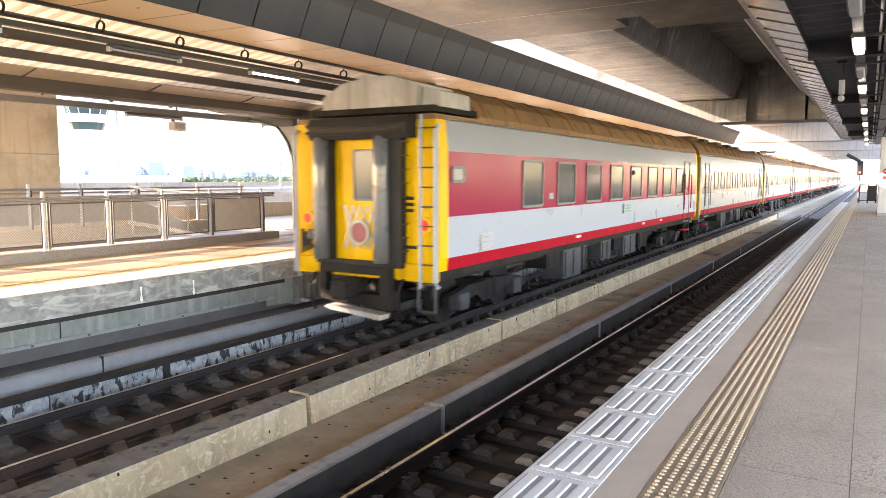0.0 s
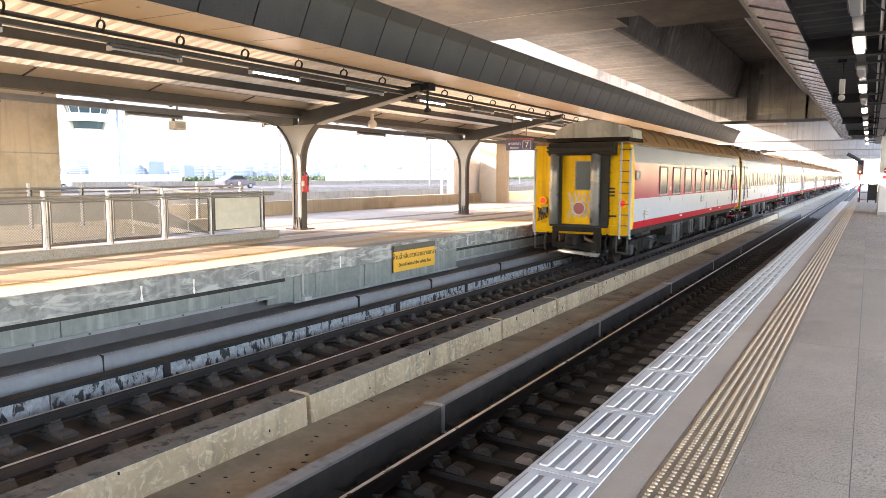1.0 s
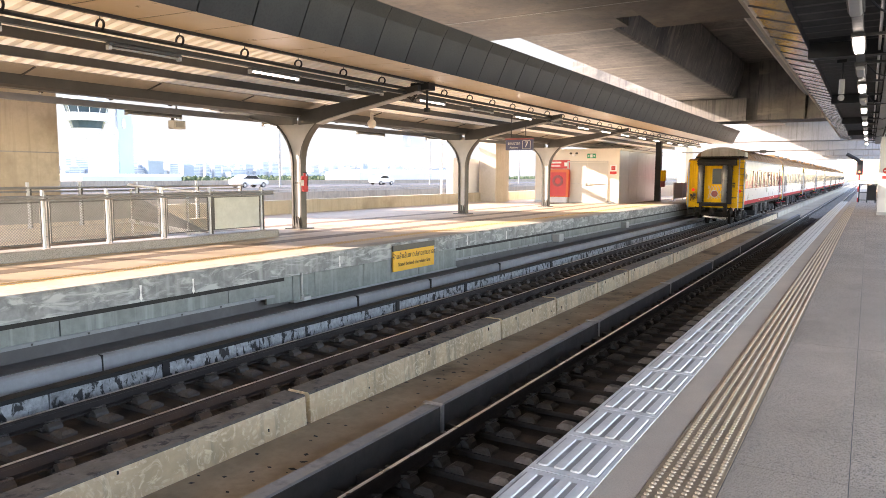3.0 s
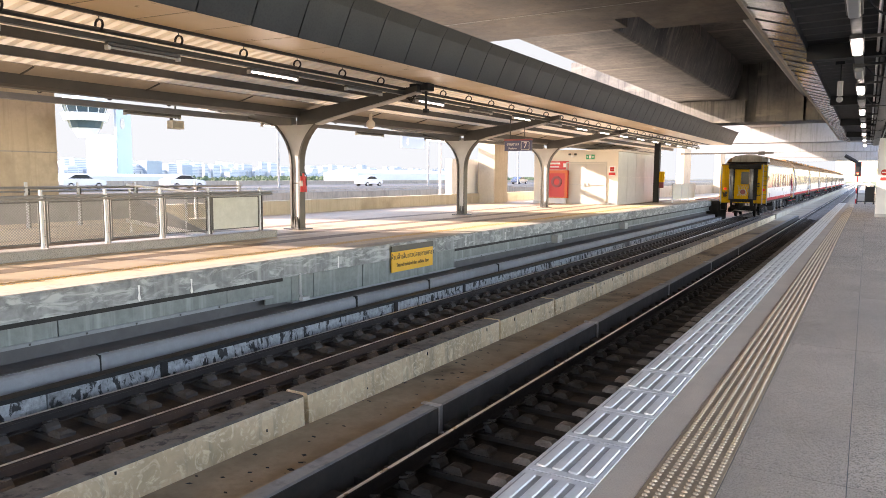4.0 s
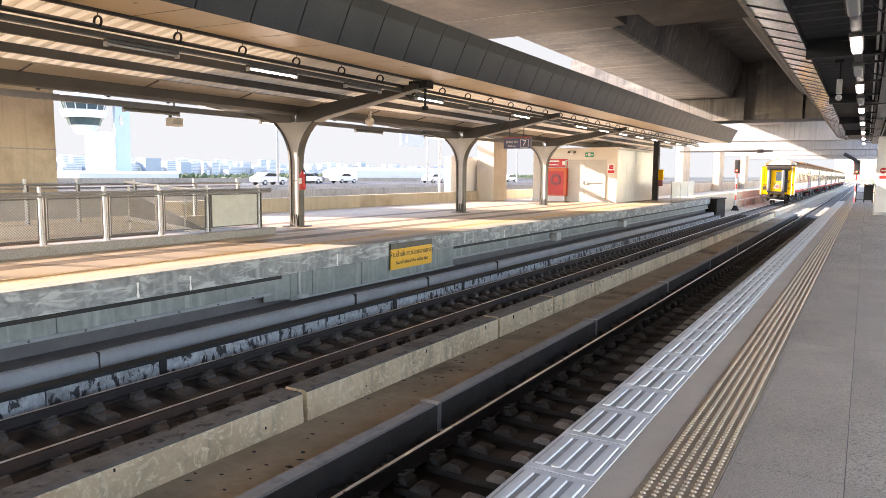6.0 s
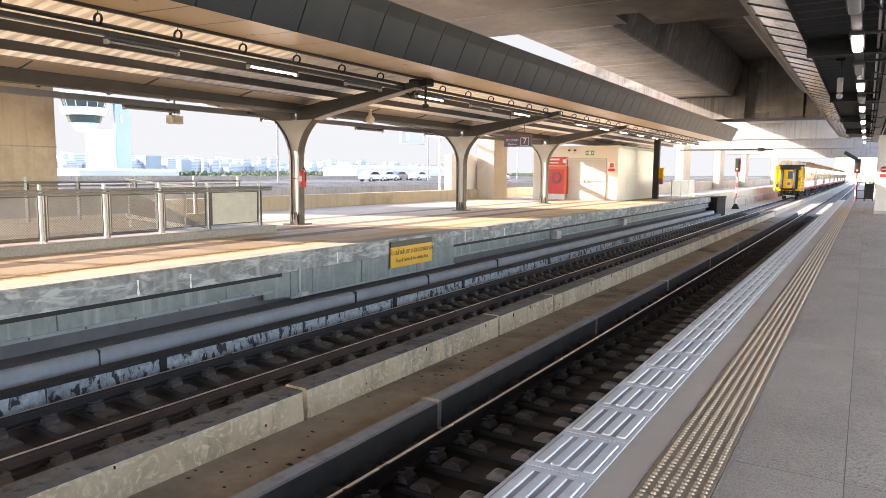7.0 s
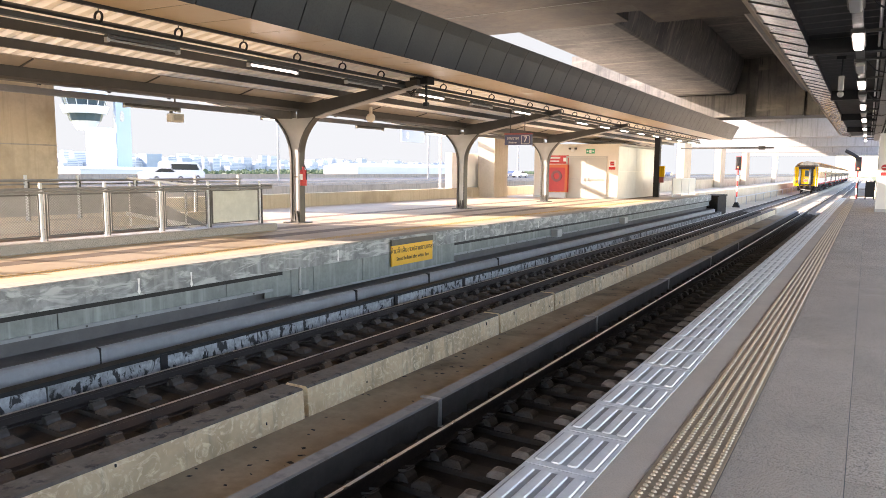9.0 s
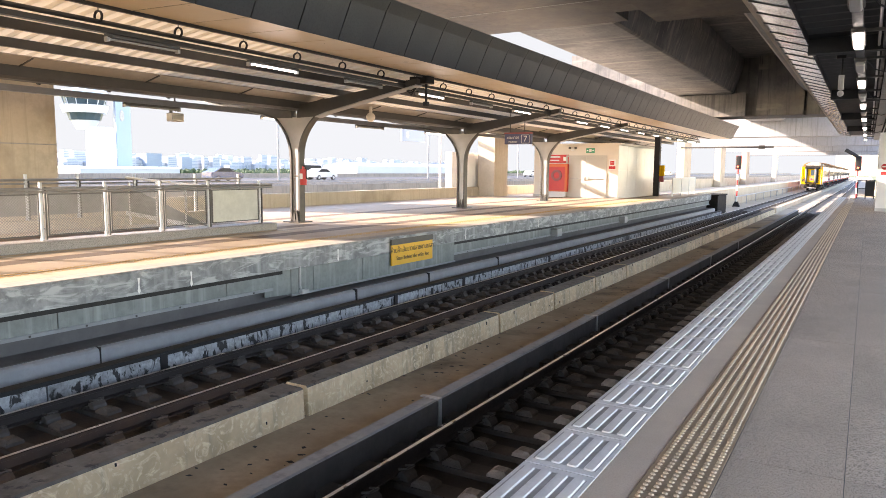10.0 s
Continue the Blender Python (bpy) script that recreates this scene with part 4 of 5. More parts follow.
        for y in ((15.9,) if last else (1.2, 16.2)):
            d = part("door", ring(shift(rounded(0.82, 2.0, 0.05, 2), y, 0.93), shift(rounded(0.76, 1.94, 0.04, 2), y, 0.93), s * (HW - 0.01), s * (HW + 0.012), "x"), STEEL, body, "side door with dark rubber seal")
            part("pane", prism(shift(rounded(0.34, 0.7, 0.05, 3), y, 1.35), s * (HW - 0.02), s * (HW + 0.006), "x"), GLASS_D, d)
            for q in (-0.5, 0.5):
                part("grab_rail", tube([(s * (HW + 0.05), y + q, 0.35), (s * (HW + 0.05), y + q, 1.5)], 0.018, seg=6), RED_C if last else STEEL, body)
            part("step", box(s * (HW - 0.05) - 0.1, s * (HW - 0.05) + 0.1, y - 0.4, y + 0.4, -0.38, -0.34), STRIPE_C, body)
    # roof gear
    if last:
        h = part("roof_housing", prism([(-0.74, 2.42), (1.0, 2.42), (1.0, 2.74), (0.55, 2.87), (0.15, 2.88), (-0.35, 2.80), (-0.74, 2.60)], -0.04, 1.0), HOUSING, e, "beige ventilator housing on the roof end")
        part("housing_side", prism([(1.01, 2.42), (1.34, 2.40), (1.32, 2.62), (1.03, 2.70)], 0.1, 0.95), HOUSING, h)
        part("roof_ledge", box(-0.98, 1.28, -0.03, 1.28, 2.33, 2.42), UNDER, h)
    else:
        for q, y in enumerate((3.0, 5.4, 8.6, 11.6, 14.2)):
            part("roof_ventilator", prism([(-0.45, 2.80), (0.45, 2.80), (0.36, 3.06), (-0.36, 3.06)], y, y + 1.1), UNDER_L if q % 2 else ROOF_C, e)
    for k in range(12):
        y = 1.6 + k * 1.3
        pts = [(x * 1.004, z + 0.012) for x, z in roof]
        pts = [(p[0], p[1]) for p in pts] + [(-p[0], p[1]) for p in pts[-2::-1]]
        bm = tube([(p[0], y, p[1]) for p in pts], 0.014, seg=4)
        part("roof_rib", bm, ROOF_C, body)
    # underframe
    part("sole_bar", box(-1.22, 1.22, 0.1, L - 0.1, -0.12, 0.03), UNDER, e)
    gear = [(4.3, 5.0, 0.30, UNDER), (5.2, 6.25, 0.62, UNDER_L), (6.4, 6.62, 0.55, UNDER_L), (7.6, 8.35, 0.46, UNDER_L), (8.6, 9.1, 0.30, UNDER), (9.4, 10.5, 0.5, UNDER_L), (10.8, 11.6, 0.42, UNDER)]
    for s in (-1, 1):
        for a, b, d, m in gear:
            q = part("equipment_box", box(min(s * 0.75, s * 1.24), max(s * 0.75, s * 1.24), a, b, -0.12 - d, -0.12, bevel=0.015), m, e)
            for j in range(2):
                part("cover_strip", box(s * 1.245 - 0.006, s * 1.245 + 0.006, a + 0.08 + j * (b - a) * 0.45, a + 0.12 + j * (b - a) * 0.45, -0.08 - d, -0.16), UNDER, q)
        part("air_pipe", tube([(s * 1.15, 0.4, -0.16), (s * 1.15, L - 0.4, -0.16)], 0.025, seg=6), UNDER, e)
        part("hanger_frame", ring(shift(rounded(0.5, 0.5, 0.03, 2), 8.95, -0.38), shift(rounded(0.44, 0.44, 0.03, 2), 8.95, -0.38), s * 1.1, s * 1.14, "x"), UNDER_L, e)
    sets = bogie(e, 2.4) + bogie(e, L - 2.4)
    coach_end(e, last)
    part("front_gangway", box(-0.62, 0.62, L, L + 0.3, 0.1, 2.2, bevel=0.04), BLACK, e)
    return e, sets


def coach_end(e, last):
    """Gangway, lamps, ladder and drawgear on the rear end, facing -y."""
    g = part("gangway", ring([(-0.82, 0.05), (0.80, 0.05), (0.80, 2.25), (-0.82, 2.25)], [(-0.52, 0.12), (0.44, 0.12), (0.44, 1.98), (-0.52, 1.98)], -0.14, 0.01, "y"), BLACK, e, "black rubber gangway surround")
    hood = [(-0.06, 2.29), (-0.22, 2.27), (-0.29, 2.17), (-0.28, 2.02), (-0.22, 1.95), (0.0, 1.97), (0.0, 2.29)]
    part("hood", prism(hood, -0.84, 0.98, "x"), BLACK, g, "sagging black rubber hood")
    for zz in (2.06, 2.16):
        part("hood_fold", tube([(-0.87, -0.27, zz), (-0.5, -0.295, zz - 0.02), (0.4, -0.295, zz - 0.02), (0.91, -0.27, zz)], 0.03, seg=6), BLACK, g)
    for x in (-0.69, 0.46):
        part("roller_tube", tube([(x, -0.15, 0.12), (x, -0.16, 0.6), (x, -0.16, 1.5), (x, -0.15, 1.99)], 0.125, seg=16), RUBBER_TUBE, g, "shiny black rubber tube", smooth=True)
    for k in range(9):
        part("fold_clip", box(0.82, 0.85, -0.13, 0.0, 0.3 + k * 0.2, 0.315 + k * 0.2), STEEL, g)
    d = part("end_door", box(-0.34, 0.44, -0.05, -0.01, 0.14, 1.95), YELLOW, e, "yellow gangway door")
    part("window", ring(shift(rounded(0.46, 0.78, 0.04, 2), 0.09, 1.42), shift(rounded(0.40, 0.72, 0.04, 2), 0.09, 1.42), -0.065, -0.045, "y"), SEAL, d)
    part("pane", prism(shift(rounded(0.41, 0.73, 0.04, 2), 0.09, 1.42), -0.056, -0.046, "y"), GLASS_T, d, "dusty wired glass")
    part("disc_rim", ring([(0.19 * math.cos(a * math.pi / 12) + 0.0, 0.19 * math.sin(a * math.pi / 12) + 0.55) for a in range(24)], [(0.155 * math.cos(a * math.pi / 12) + 0.0, 0.155 * math.sin(a * math.pi / 12) + 0.55) for a in range(24)], -0.11, -0.07, "y"), HOUSING, d)
    part("disc", prism([(0.16 * math.cos(a * math.pi / 12) + 0.0, 0.16 * math.sin(a * math.pi / 12) + 0.55) for a in range(24)], -0.10, -0.075, "y"), PLATE_RED, d, "dull red tail disc")
    for q in range(5):
        for sg in (-1, 1):
            x0 = -0.28 + q * 0.14
            part("gate_lattice", tube([(max(-0.32, min(0.42, x0 - sg * 0.14)), -0.065, 0.30), (max(-0.32, min(0.42, x0 + sg * 0.14)), -0.065, 0.96)], 0.012, seg=4), FRAME, d)
    for x, z in ((-1.04, 0.74), (1.17, 0.70)):
        lp = part("tail_lamp", ring([(x + 0.115 * math.cos(a * math.pi / 8), z + 0.115 * math.sin(a * math.pi / 8)) for a in range(16)], [(x + 0.08 * math.cos(a * math.pi / 8), z + 0.08 * math.sin(a * math.pi / 8)) for a in range(16)], -0.09, 0.0, "y"), YELLOW, e)
        part("lens", prism([(x + 0.082 * math.cos(a * math.pi / 8), z + 0.082 * math.sin(a * math.pi / 8)) for a in range(16)], -0.075, -0.01, "y"), AMBER if last else PLATE_RED, lp, "lit red lens")
    # corner posts, ladder, hoses
    for x in (-1.28, 1.37):
        part("corner_rail", tube([(x, -0.02, 2.12), (x, -0.10, 2.05), (x, -0.10, -0.12), (x, -0.02, -0.2)], 0.035, seg=8), WHITE_C, e)
    ld = part("ladder", tube([(1.12, -0.09, 2.28), (1.12, -0.11, 2.0), (1.12, -0.11, -0.22)], 0.026, seg=6), WHITE_C, e, "white steel ladder")
    for k in range(9):
        part("rung", tube([(1.08, -0.11, -0.15 + k * 0.28), (1.37, -0.11, -0.15 + k * 0.28)], 0.012, seg=5), STEEL, ld)
    for k in range(4):
        part("jumper_cable", tube([(-1.2 + k * 0.07, -0.04, 0.55 - k * 0.04), (-1.12 + k * 0.05, -0.13, 0.36), (-1.15 + k * 0.08, -0.10, 0.18 + k * 0.03)], 0.022, seg=6), BLACK, e)
    part("socket_box", box(-1.05, -0.92, -0.10, 0.0, 0.40, 0.56, bevel=0.015), STEEL, e)
    for k in range(3):
        part("text_bar", box(0.76, 0.94, -0.006, 0.0, 1.06 - k * 0.09, 1.11 - k * 0.09), INK, e)
    part("text_bar", box(0.72, 1.0, -0.006, 0.0, 0.34, 0.39), INK, e)
    # headstock and drawgear
    hs = part("headstock", box(-1.3, 1.3, -0.02, 0.12, -0.14, 0.06), YELLOW, e)
    part("skirt_plate", box(-1.36, -0.72, -0.05, 0.05, -0.06, 0.13, bevel=0.012), YELLOW, hs)
    part("skirt_plate", box(0.52, 1.34, -0.05, 0.05, -0.10, 0.13, bevel=0.012), YELLOW, hs)
    part("drawgear_frame", ring([(-0.70, -0.50), (0.62, -0.58), (0.62, 0.06), (-0.70, 0.06)], [(-0.58, -0.36), (0.46, -0.36), (0.46, -0.07), (-0.58, -0.07)], -0.22, -0.05, "y"), UNDER, e, "dark steel drawgear frame")
    cp = part("coupler", box(-0.22, 0.04, -0.55, 0.1, -0.44, -0.14, bevel=0.05), UNDER, e, "knuckle coupler")
    part("knuckle", box(-0.10, 0.12, -0.66, -0.5, -0.40, -0.18, bevel=0.05), UNDER, cp)
    part("foot_plate", prism([(-0.50, -0.60), (0.60, -0.70), (0.62, -0.62), (-0.4, -0.55)], -0.40, -0.16, "y"), HOUSING, e, "worn pale foot plate")
    for x in (0.62, 0.78, -0.9):
        part("brake_hose", tube([(x, -0.05, -0.12), (x, -0.22, -0.3), (x + 0.02, -0.2, -0.58), (x + 0.02, -0.12, -0.70)], 0.026, seg=6), UNDER, e)
    for x in (-1.15, 1.15):
        part("step_frame", ring([(x - 0.16, -0.6), (x + 0.16, -0.6), (x + 0.16, -0.12), (x - 0.16, -0.12)], [(x - 0.13, -0.57), (x + 0.13, -0.57), (x + 0.13, -0.15), (x - 0.13, -0.15)], 0.0, 0.04, "y"), UNDER_L, e)


LEN, GAP = 17.6, 0.55
last_coach, last_sets = coach(LEN, "last")
coach_a, sets_a = coach(LEN, "other")
train = [last_coach, coach_a] + [copy_thing(coach_a, pose(FAR_C, 0, 0)) for _ in range(7)]


def train_y(t):
    """Rear end of the train along the track: it pulls away at about 9.6 m/s, gaining a little."""
    return 8.60 + 9.42 * t + 0.07 * t * t


def motions():
    times = [k * 0.5 for k in range(21)]
    for i, c in enumerate(train):
        walk(c, [(t, pose(FAR_C, train_y(t) + i * (LEN + GAP), 0)) for t in times])
    for w in last_sets + sets_a:
        x, y, z = w.location
        rows = []
        for k in range(151):
            t = k / 15
            rows.append((t, pose(x, y, z, -math.degrees((train_y(t) - train_y(0)) / 0.433))))
        walk(w, rows)
    drive_rows()
# ---- things on the far platform ----
def stair_railing():
    e = tagged(root("stair_railing", (-11.7, 0, 0)), "white steel railing with perforated grey panels on a granite kerb", "railing")
    part("kerb", box(-0.24, 0.26, -3.4, 11.75, 0.004, 0.17, bevel=0.012), GRANITE, e, "speckled granite kerb")
    ys = [-1.3, 0.0, 1.3, 2.65, 3.95, 5.3, 6.6, 7.75, 8.9, 10.05, 11.5]
    for y in ys:
        p = part("post", box(-0.025, 0.025, y - 0.055, y - 0.015, 0.17, 1.13), POST_W, e)
        part("post_plate", box(-0.02, 0.02, y + 0.02, y + 0.046, 0.17, 1.05), STEEL, p)
        for z in (0.35, 0.62, 0.95):
            part("spacer", box(-0.015, 0.015, y - 0.02, y + 0.03, z, z + 0.02), STEEL, p)
    for a, b in zip(ys, ys[1:]):
        w, h = b - a - 0.14, 0.70
        cx, cz = (a + b) / 2, 0.59
        fr = part("panel_frame", ring([(cx - w / 2, cz - h / 2), (cx + w / 2, cz - h / 2), (cx + w / 2, cz + h / 2), (cx - w / 2, cz + h / 2)],
                                      [(cx - w / 2 + 0.02, cz - h / 2 + 0.02), (cx + w / 2 - 0.02, cz - h / 2 + 0.02), (cx + w / 2 - 0.02, cz + h / 2 - 0.02), (cx - w / 2 + 0.02, cz + h / 2 - 0.02)], -0.012, 0.012, "x"), STEEL, e)
        if b > 10.5:
            part("solid_panel", box(-0.004, 0.004, cx - w / 2 + 0.02, cx + w / 2 - 0.02, cz - h / 2 + 0.02, cz + h / 2 - 0.02), SCREEN, fr)
            continue
        bm = bmesh.new()
        n = int(w / 0.046)
        for k in range(n + int(h / 0.046)):
            for sg in (1, -1):
                # diagonal strips of the expanded sheet, clipped to the frame
                y0, z0 = cx - w / 2 + k * 0.046, -h / 2
                y1, z1 = y0 - h, h / 2
                lim = cx - w / 2
                hi = cx + w / 2
                if y1 < lim:
                    z1 -= (lim - y1)
                    y1 = lim
                if y0 > hi:
                    z0 += (y0 - hi)
                    y0 = hi
                if z1 - z0 < 0.03:
                    continue
                v = [(0, y0, cz + sg * z0), (0, y1, cz + sg * z1)]
                d = 0.0045
                q = [bm.verts.new((0.0, v[0][1] - d, v[0][2])), bm.verts.new((0.0, v[0][1] + d, v[0][2])), bm.verts.new((0.0, v[1][1] + d, v[1][2])), bm.verts.new((0.0, v[1][1] - d, v[1][2]))]
                bm.faces.new(q)
        m = part("mesh_infill", bm, MESH_P, fr, "expanded metal mesh")
        so = m.modifiers.new("thick", "SOLIDIFY")
        so.thickness = 0.006
    part("top_rail", tube([(0.0, -1.3, 1.02), (0.0, 11.85, 1.02)], 0.028), RAIL_G, e)
    part("handrail", tube([(0.06, -1.3, 0.97), (0.06, 11.8, 0.97)], 0.02), RAIL_G, e)
    return e


stair_railing()


def back_railing():
    e = tagged(root("back_railing", (-15.3, 0, 0)), "white steel railing round the far side of the stairwell", "railing")
    part("kerb", box(-0.15, 0.15, -2, 14.5, 0.004, 0.24, bevel=0.012), CONC_PALE, e)
    for y in (-1, 1.2, 3.4, 5.6, 7.0, 8.3, 9.45, 10.9, 12.7, 14.2):
        p = part("post", box(-0.025, 0.025, y - 0.04, y + 0.01, 0.24, 1.22), POST_W, e)
        part("post_plate", box(-0.02, 0.02, y + 0.03, y + 0.055, 0.24, 1.1), STEEL, p)
    part("top_rail", tube([(0.0, -1.3, 1.10), (0.0, 14.3, 1.10)], 0.03), RAIL_G, e)
    part("mid_rail", tube([(0.0, -1.3, 1.02), (0.0, 14.3, 1.02)], 0.02), RAIL_G, e)
    part("infill", box(-0.008, 0.008, -1.3, 10.9, 0.34, 0.94), MESH_P, e)
    return e


back_railing()
sr = tagged(root("stair_handrail", (-13.6, 10.6, 0)), "white sloping stair handrail with a perforated panel", "handrail")
part("slope_panel", prism([(-1.55, 0.95), (-1.55, 0.25), (1.3, 0.02), (1.3, 0.1)], -0.01, 0.01), MESH_P, sr)
part("slope_rail", tube([(-1.6, 0, 1.15), (-1.2, 0, 1.12), (1.35, 0, 0.98)], 0.03), WHITE, sr)
part("slope_kerb", prism([(-1.6, 0.25), (1.35, 0.02), (1.35, 0.10), (-1.6, 0.34)], -0.05, 0.05), WHITE, sr)
for x in (-1.5, -0.5, 0.5, 1.3):
    part("post", box(x - 0.02, x + 0.02, -0.02, 0.02, 0.004, 1.05), WHITE, sr)


def extinguisher():
    e = tagged(root("fire_extinguisher", (-12.22, 13.50, 0.98)), "red fire extinguisher hung on the canopy column", "fire extinguisher")
    bm = tube([(0, 0, 0.0), (0, 0, 0.02), (0, 0, 0.36), (0, 0, 0.40)], 0.085, seg=12)
    part("cylinder", bm, RED, e)
    part("neck", tube([(0, 0, 0.40), (0, 0, 0.47)], 0.03), RED, e)
    part("valve", box(-0.06, 0.06, -0.02, 0.02, 0.46, 0.50, bevel=0.006), BLACK, e)
    part("hose", tube([(0.05, 0, 0.47), (0.11, 0, 0.40), (0.10, 0, 0.15)], 0.012, seg=6), BLACK, e)
    part("label_plate", prism(shift(rounded(0.09, 0.14, 0.01, 2), 0, 0.22), -0.092, -0.08, "y"), WHITE, e)
    part("bracket", box(-0.32, -0.05, -0.03, 0.12, 0.2, 0.24), STEEL, e)


extinguisher()


def platform_sign():
    e = tagged(root("hanging_platform_sign", (-10.05, 21.6, 0)), "slate-blue hanging platform sign with white number seven", "sign")
    part("board", box(-0.49, 0.49, -0.05, 0.05, 2.26, 2.62, bevel=0.01), BLUE_S, e)
    part("top_channel", box(-0.5, 0.5, -0.06, 0.06, 2.60, 2.65), PLATE_RED, e)
    for x in (-0.30, 0.22):
        part("hanger_rod", tube([(x, 0, 2.62), (x, 0, 3.42)], 0.015, seg=6), STEEL, e)
    words("7", 0.27, WHITE, pose(0.27, -0.053, 2.43, 90), e, "numeral")
    part("numeral_frame", ring(shift(rounded(0.30, 0.28, 0.03, 3), 0.27, 2.43), shift(rounded(0.275, 0.255, 0.025, 3), 0.27, 2.43), -0.056, -0.05, "y"), WHITE, e)
    words("ชานชาลา", 0.13, WHITE, pose(-0.18, -0.053, 2.48, 90), e, "thai_lettering")
    words("Platform", 0.09, WHITE, pose(-0.18, -0.053, 2.34, 90), e)


platform_sign()


def warning_sign():
    e = tagged(root("platform_edge_sign", (PX + 0.03, 12.66, 0)), "orange warning sign with black writing on the platform edge", "sign")
    part("plate", box(0.0, 0.03, -0.80, 0.80, -0.60, -0.06, bevel=0.006), ORANGE, e)
    part("dark_top", box(0.001, 0.034, -0.81, 0.81, -0.17, -0.05), STEEL, e)
    words("ห้ามล้ำเส้นขาวปลายชานชาลา", 0.15, INK, pose(0.033, 0, -0.29, 90, 0, 90), e, "thai_lettering")
    words("Stand behind the white line", 0.115, INK, pose(0.033, 0, -0.46, 90, 0, 90), e, "english_lettering")
    part("mount", box(-0.12, 0.0, -0.6, -0.5, -0.5, -0.2), STEEL, e)
    part("mount", box(-0.12, 0.0, 0.5, 0.6, -0.5, -0.2), STEEL, e)


warning_sign()


def service_room():
    e = tagged(root("service_room", (0, 0, 0)), "cream service room with putty double doors and steel-clad side", "service room", kind="structure")
    part("wall", box(-15.55, -10.93, 35.5, 43.6, 0.004, 2.72), CREAM, e)
    part("plinth", box(-15.57, -10.91, 35.48, 43.62, 0.004, 0.12), BRUSHED, e)
    for k in range(5):
        for j in range(2):
            part("cladding_sheet", box(-10.93, -10.915, 35.52 + k * 1.62, 35.52 + k * 1.62 + 1.605, 0.12 + j * 1.31, 0.12 + j * 1.31 + 1.30), BRUSHED, e, "brushed steel cladding sheet")
    part("roof", box(-15.65, -10.8, 35.4, 43.7, 2.72, 2.82), CREAM, e)
    d = part("door_frame", ring([(-13.70, 0.01), (-11.50, 0.01), (-11.50, 2.2), (-13.70, 2.2)], [(-13.62, 0.012), (-11.58, 0.012), (-11.58, 2.12), (-13.62, 2.12)], 35.44, 35.52, "y"), DOORP, e)
    for a, b in ((-13.61, -12.605), (-12.595, -11.59)):
        lf = part("door_leaf", box(a, b, 35.465, 35.49, 0.02, 2.11), DOORP, d)
        part("push_bar", box(a + 0.1, b - 0.1, 35.41, 35.44, 0.99, 1.03), FRAME, lf)
        part("handle_plate", box((b - 0.16) if a < -13 else (a + 0.04), (b - 0.04) if a < -13 else (a + 0.16), 35.40, 35.465, 0.93, 1.09, bevel=0.006), FRAME, lf)
    return e


service_room()
hc = tagged(root("fire_hose_cabinet", (-14.15, 35.5, 0)), "red fire hose cabinet with orange rim on the room wall", "fire hose cabinet")
part("cabinet", box(-0.60, 0.60, -0.22, 0.0, 0.30, 1.76, bevel=0.012), RED, hc)
part("rim", ring([(-0.60, 0.30), (0.60, 0.30), (0.60, 1.76), (-0.60, 1.76)], [(-0.48, 0.36), (0.46, 0.36), (0.46, 1.60), (-0.48, 1.60)], -0.245, -0.22, "y"), RIM_O, hc, "orange-red rim")
part("hose_reel", ring([(0.30 * math.cos(a * math.pi / 10), 1.15 + 0.30 * math.sin(a * math.pi / 10)) for a in range(20)], [(0.17 * math.cos(a * math.pi / 10), 1.15 + 0.17 * math.sin(a * math.pi / 10)) for a in range(20)], -0.26, -0.221, "y"), PLATE_RED, hc)
part("plinth", box(-0.5, 0.5, -0.2, -0.02, 0.004, 0.30), WHITE, hc, "white plinth")


def wall_board(name, x, z, w, h, mat, label, bars):
    e = tagged(root(name, (x, 35.49, z)), label, "sign")
    part("board", box(-w / 2, w / 2, -0.03, 0.0, -h / 2, h / 2, bevel=0.004), mat, e)
    for bx, bz, bw, bh, bmat in bars:
        part("text_bar", box(bx - bw / 2, bx + bw / 2, -0.046, -0.029, bz - bh / 2, bz + bh / 2), bmat, e)


wall_board("fire_hose_sign", -14.15, 2.02, 1.15, 0.44, RED, "red sign with white bars above the hose cabinet", [(-0.2, 0.1, 0.6, 0.09, WHITE), (-0.2, -0.08, 0.5, 0.06, WHITE), (0.38, 0, 0.2, 0.2, WHITE)])
wall_board("exit_sign", -12.4, 2.45, 0.46, 0.24, GREEN_S, "green emergency exit sign over the doors", [(0, 0, 0.12, 0.16, WHITE), (0.15, 0, 0.08, 0.06, WHITE), (-0.15, 0, 0.08, 0.06, WHITE)])
wall_board("no_entry_sign", -11.22, 1.74, 0.36, 0.5, WHITE, "small white and red prohibition sign beside the doors", [(0, -0.16, 0.34, 0.14, RED), (0, 0.08, 0.2, 0.2, RED), (0, 0.08, 0.14, 0.04, WHITE)])
wl = tagged(root("wall_lamp", (-13.35, 35.49, 2.5)), "small twin-head emergency lamp on the wall", "lamp")
part("body", box(-0.08, 0.08, -0.1, 0, -0.06, 0.06, bevel=0.01), WHITE, wl)
for s in (-1, 1):
    part("head", box(s * 0.16 - 0.06, s * 0.16 + 0.06, -0.12, -0.02, 0.04, 0.14, bevel=0.02), STEEL, wl)

bp = tagged(root("end_post", (-10.25, 40.6, 0)), "black steel canopy post with a yellow box and red extinguisher", "post")
part("post", box(-0.15, 0.15, -0.15, 0.15, 0.004, 3.35), DARKROOF, bp)
part("yellow_box", box(0.15, 0.42, -0.1, 0.1, 1.15, 1.75, bevel=0.02), YELLOW, bp, "yellow call box")
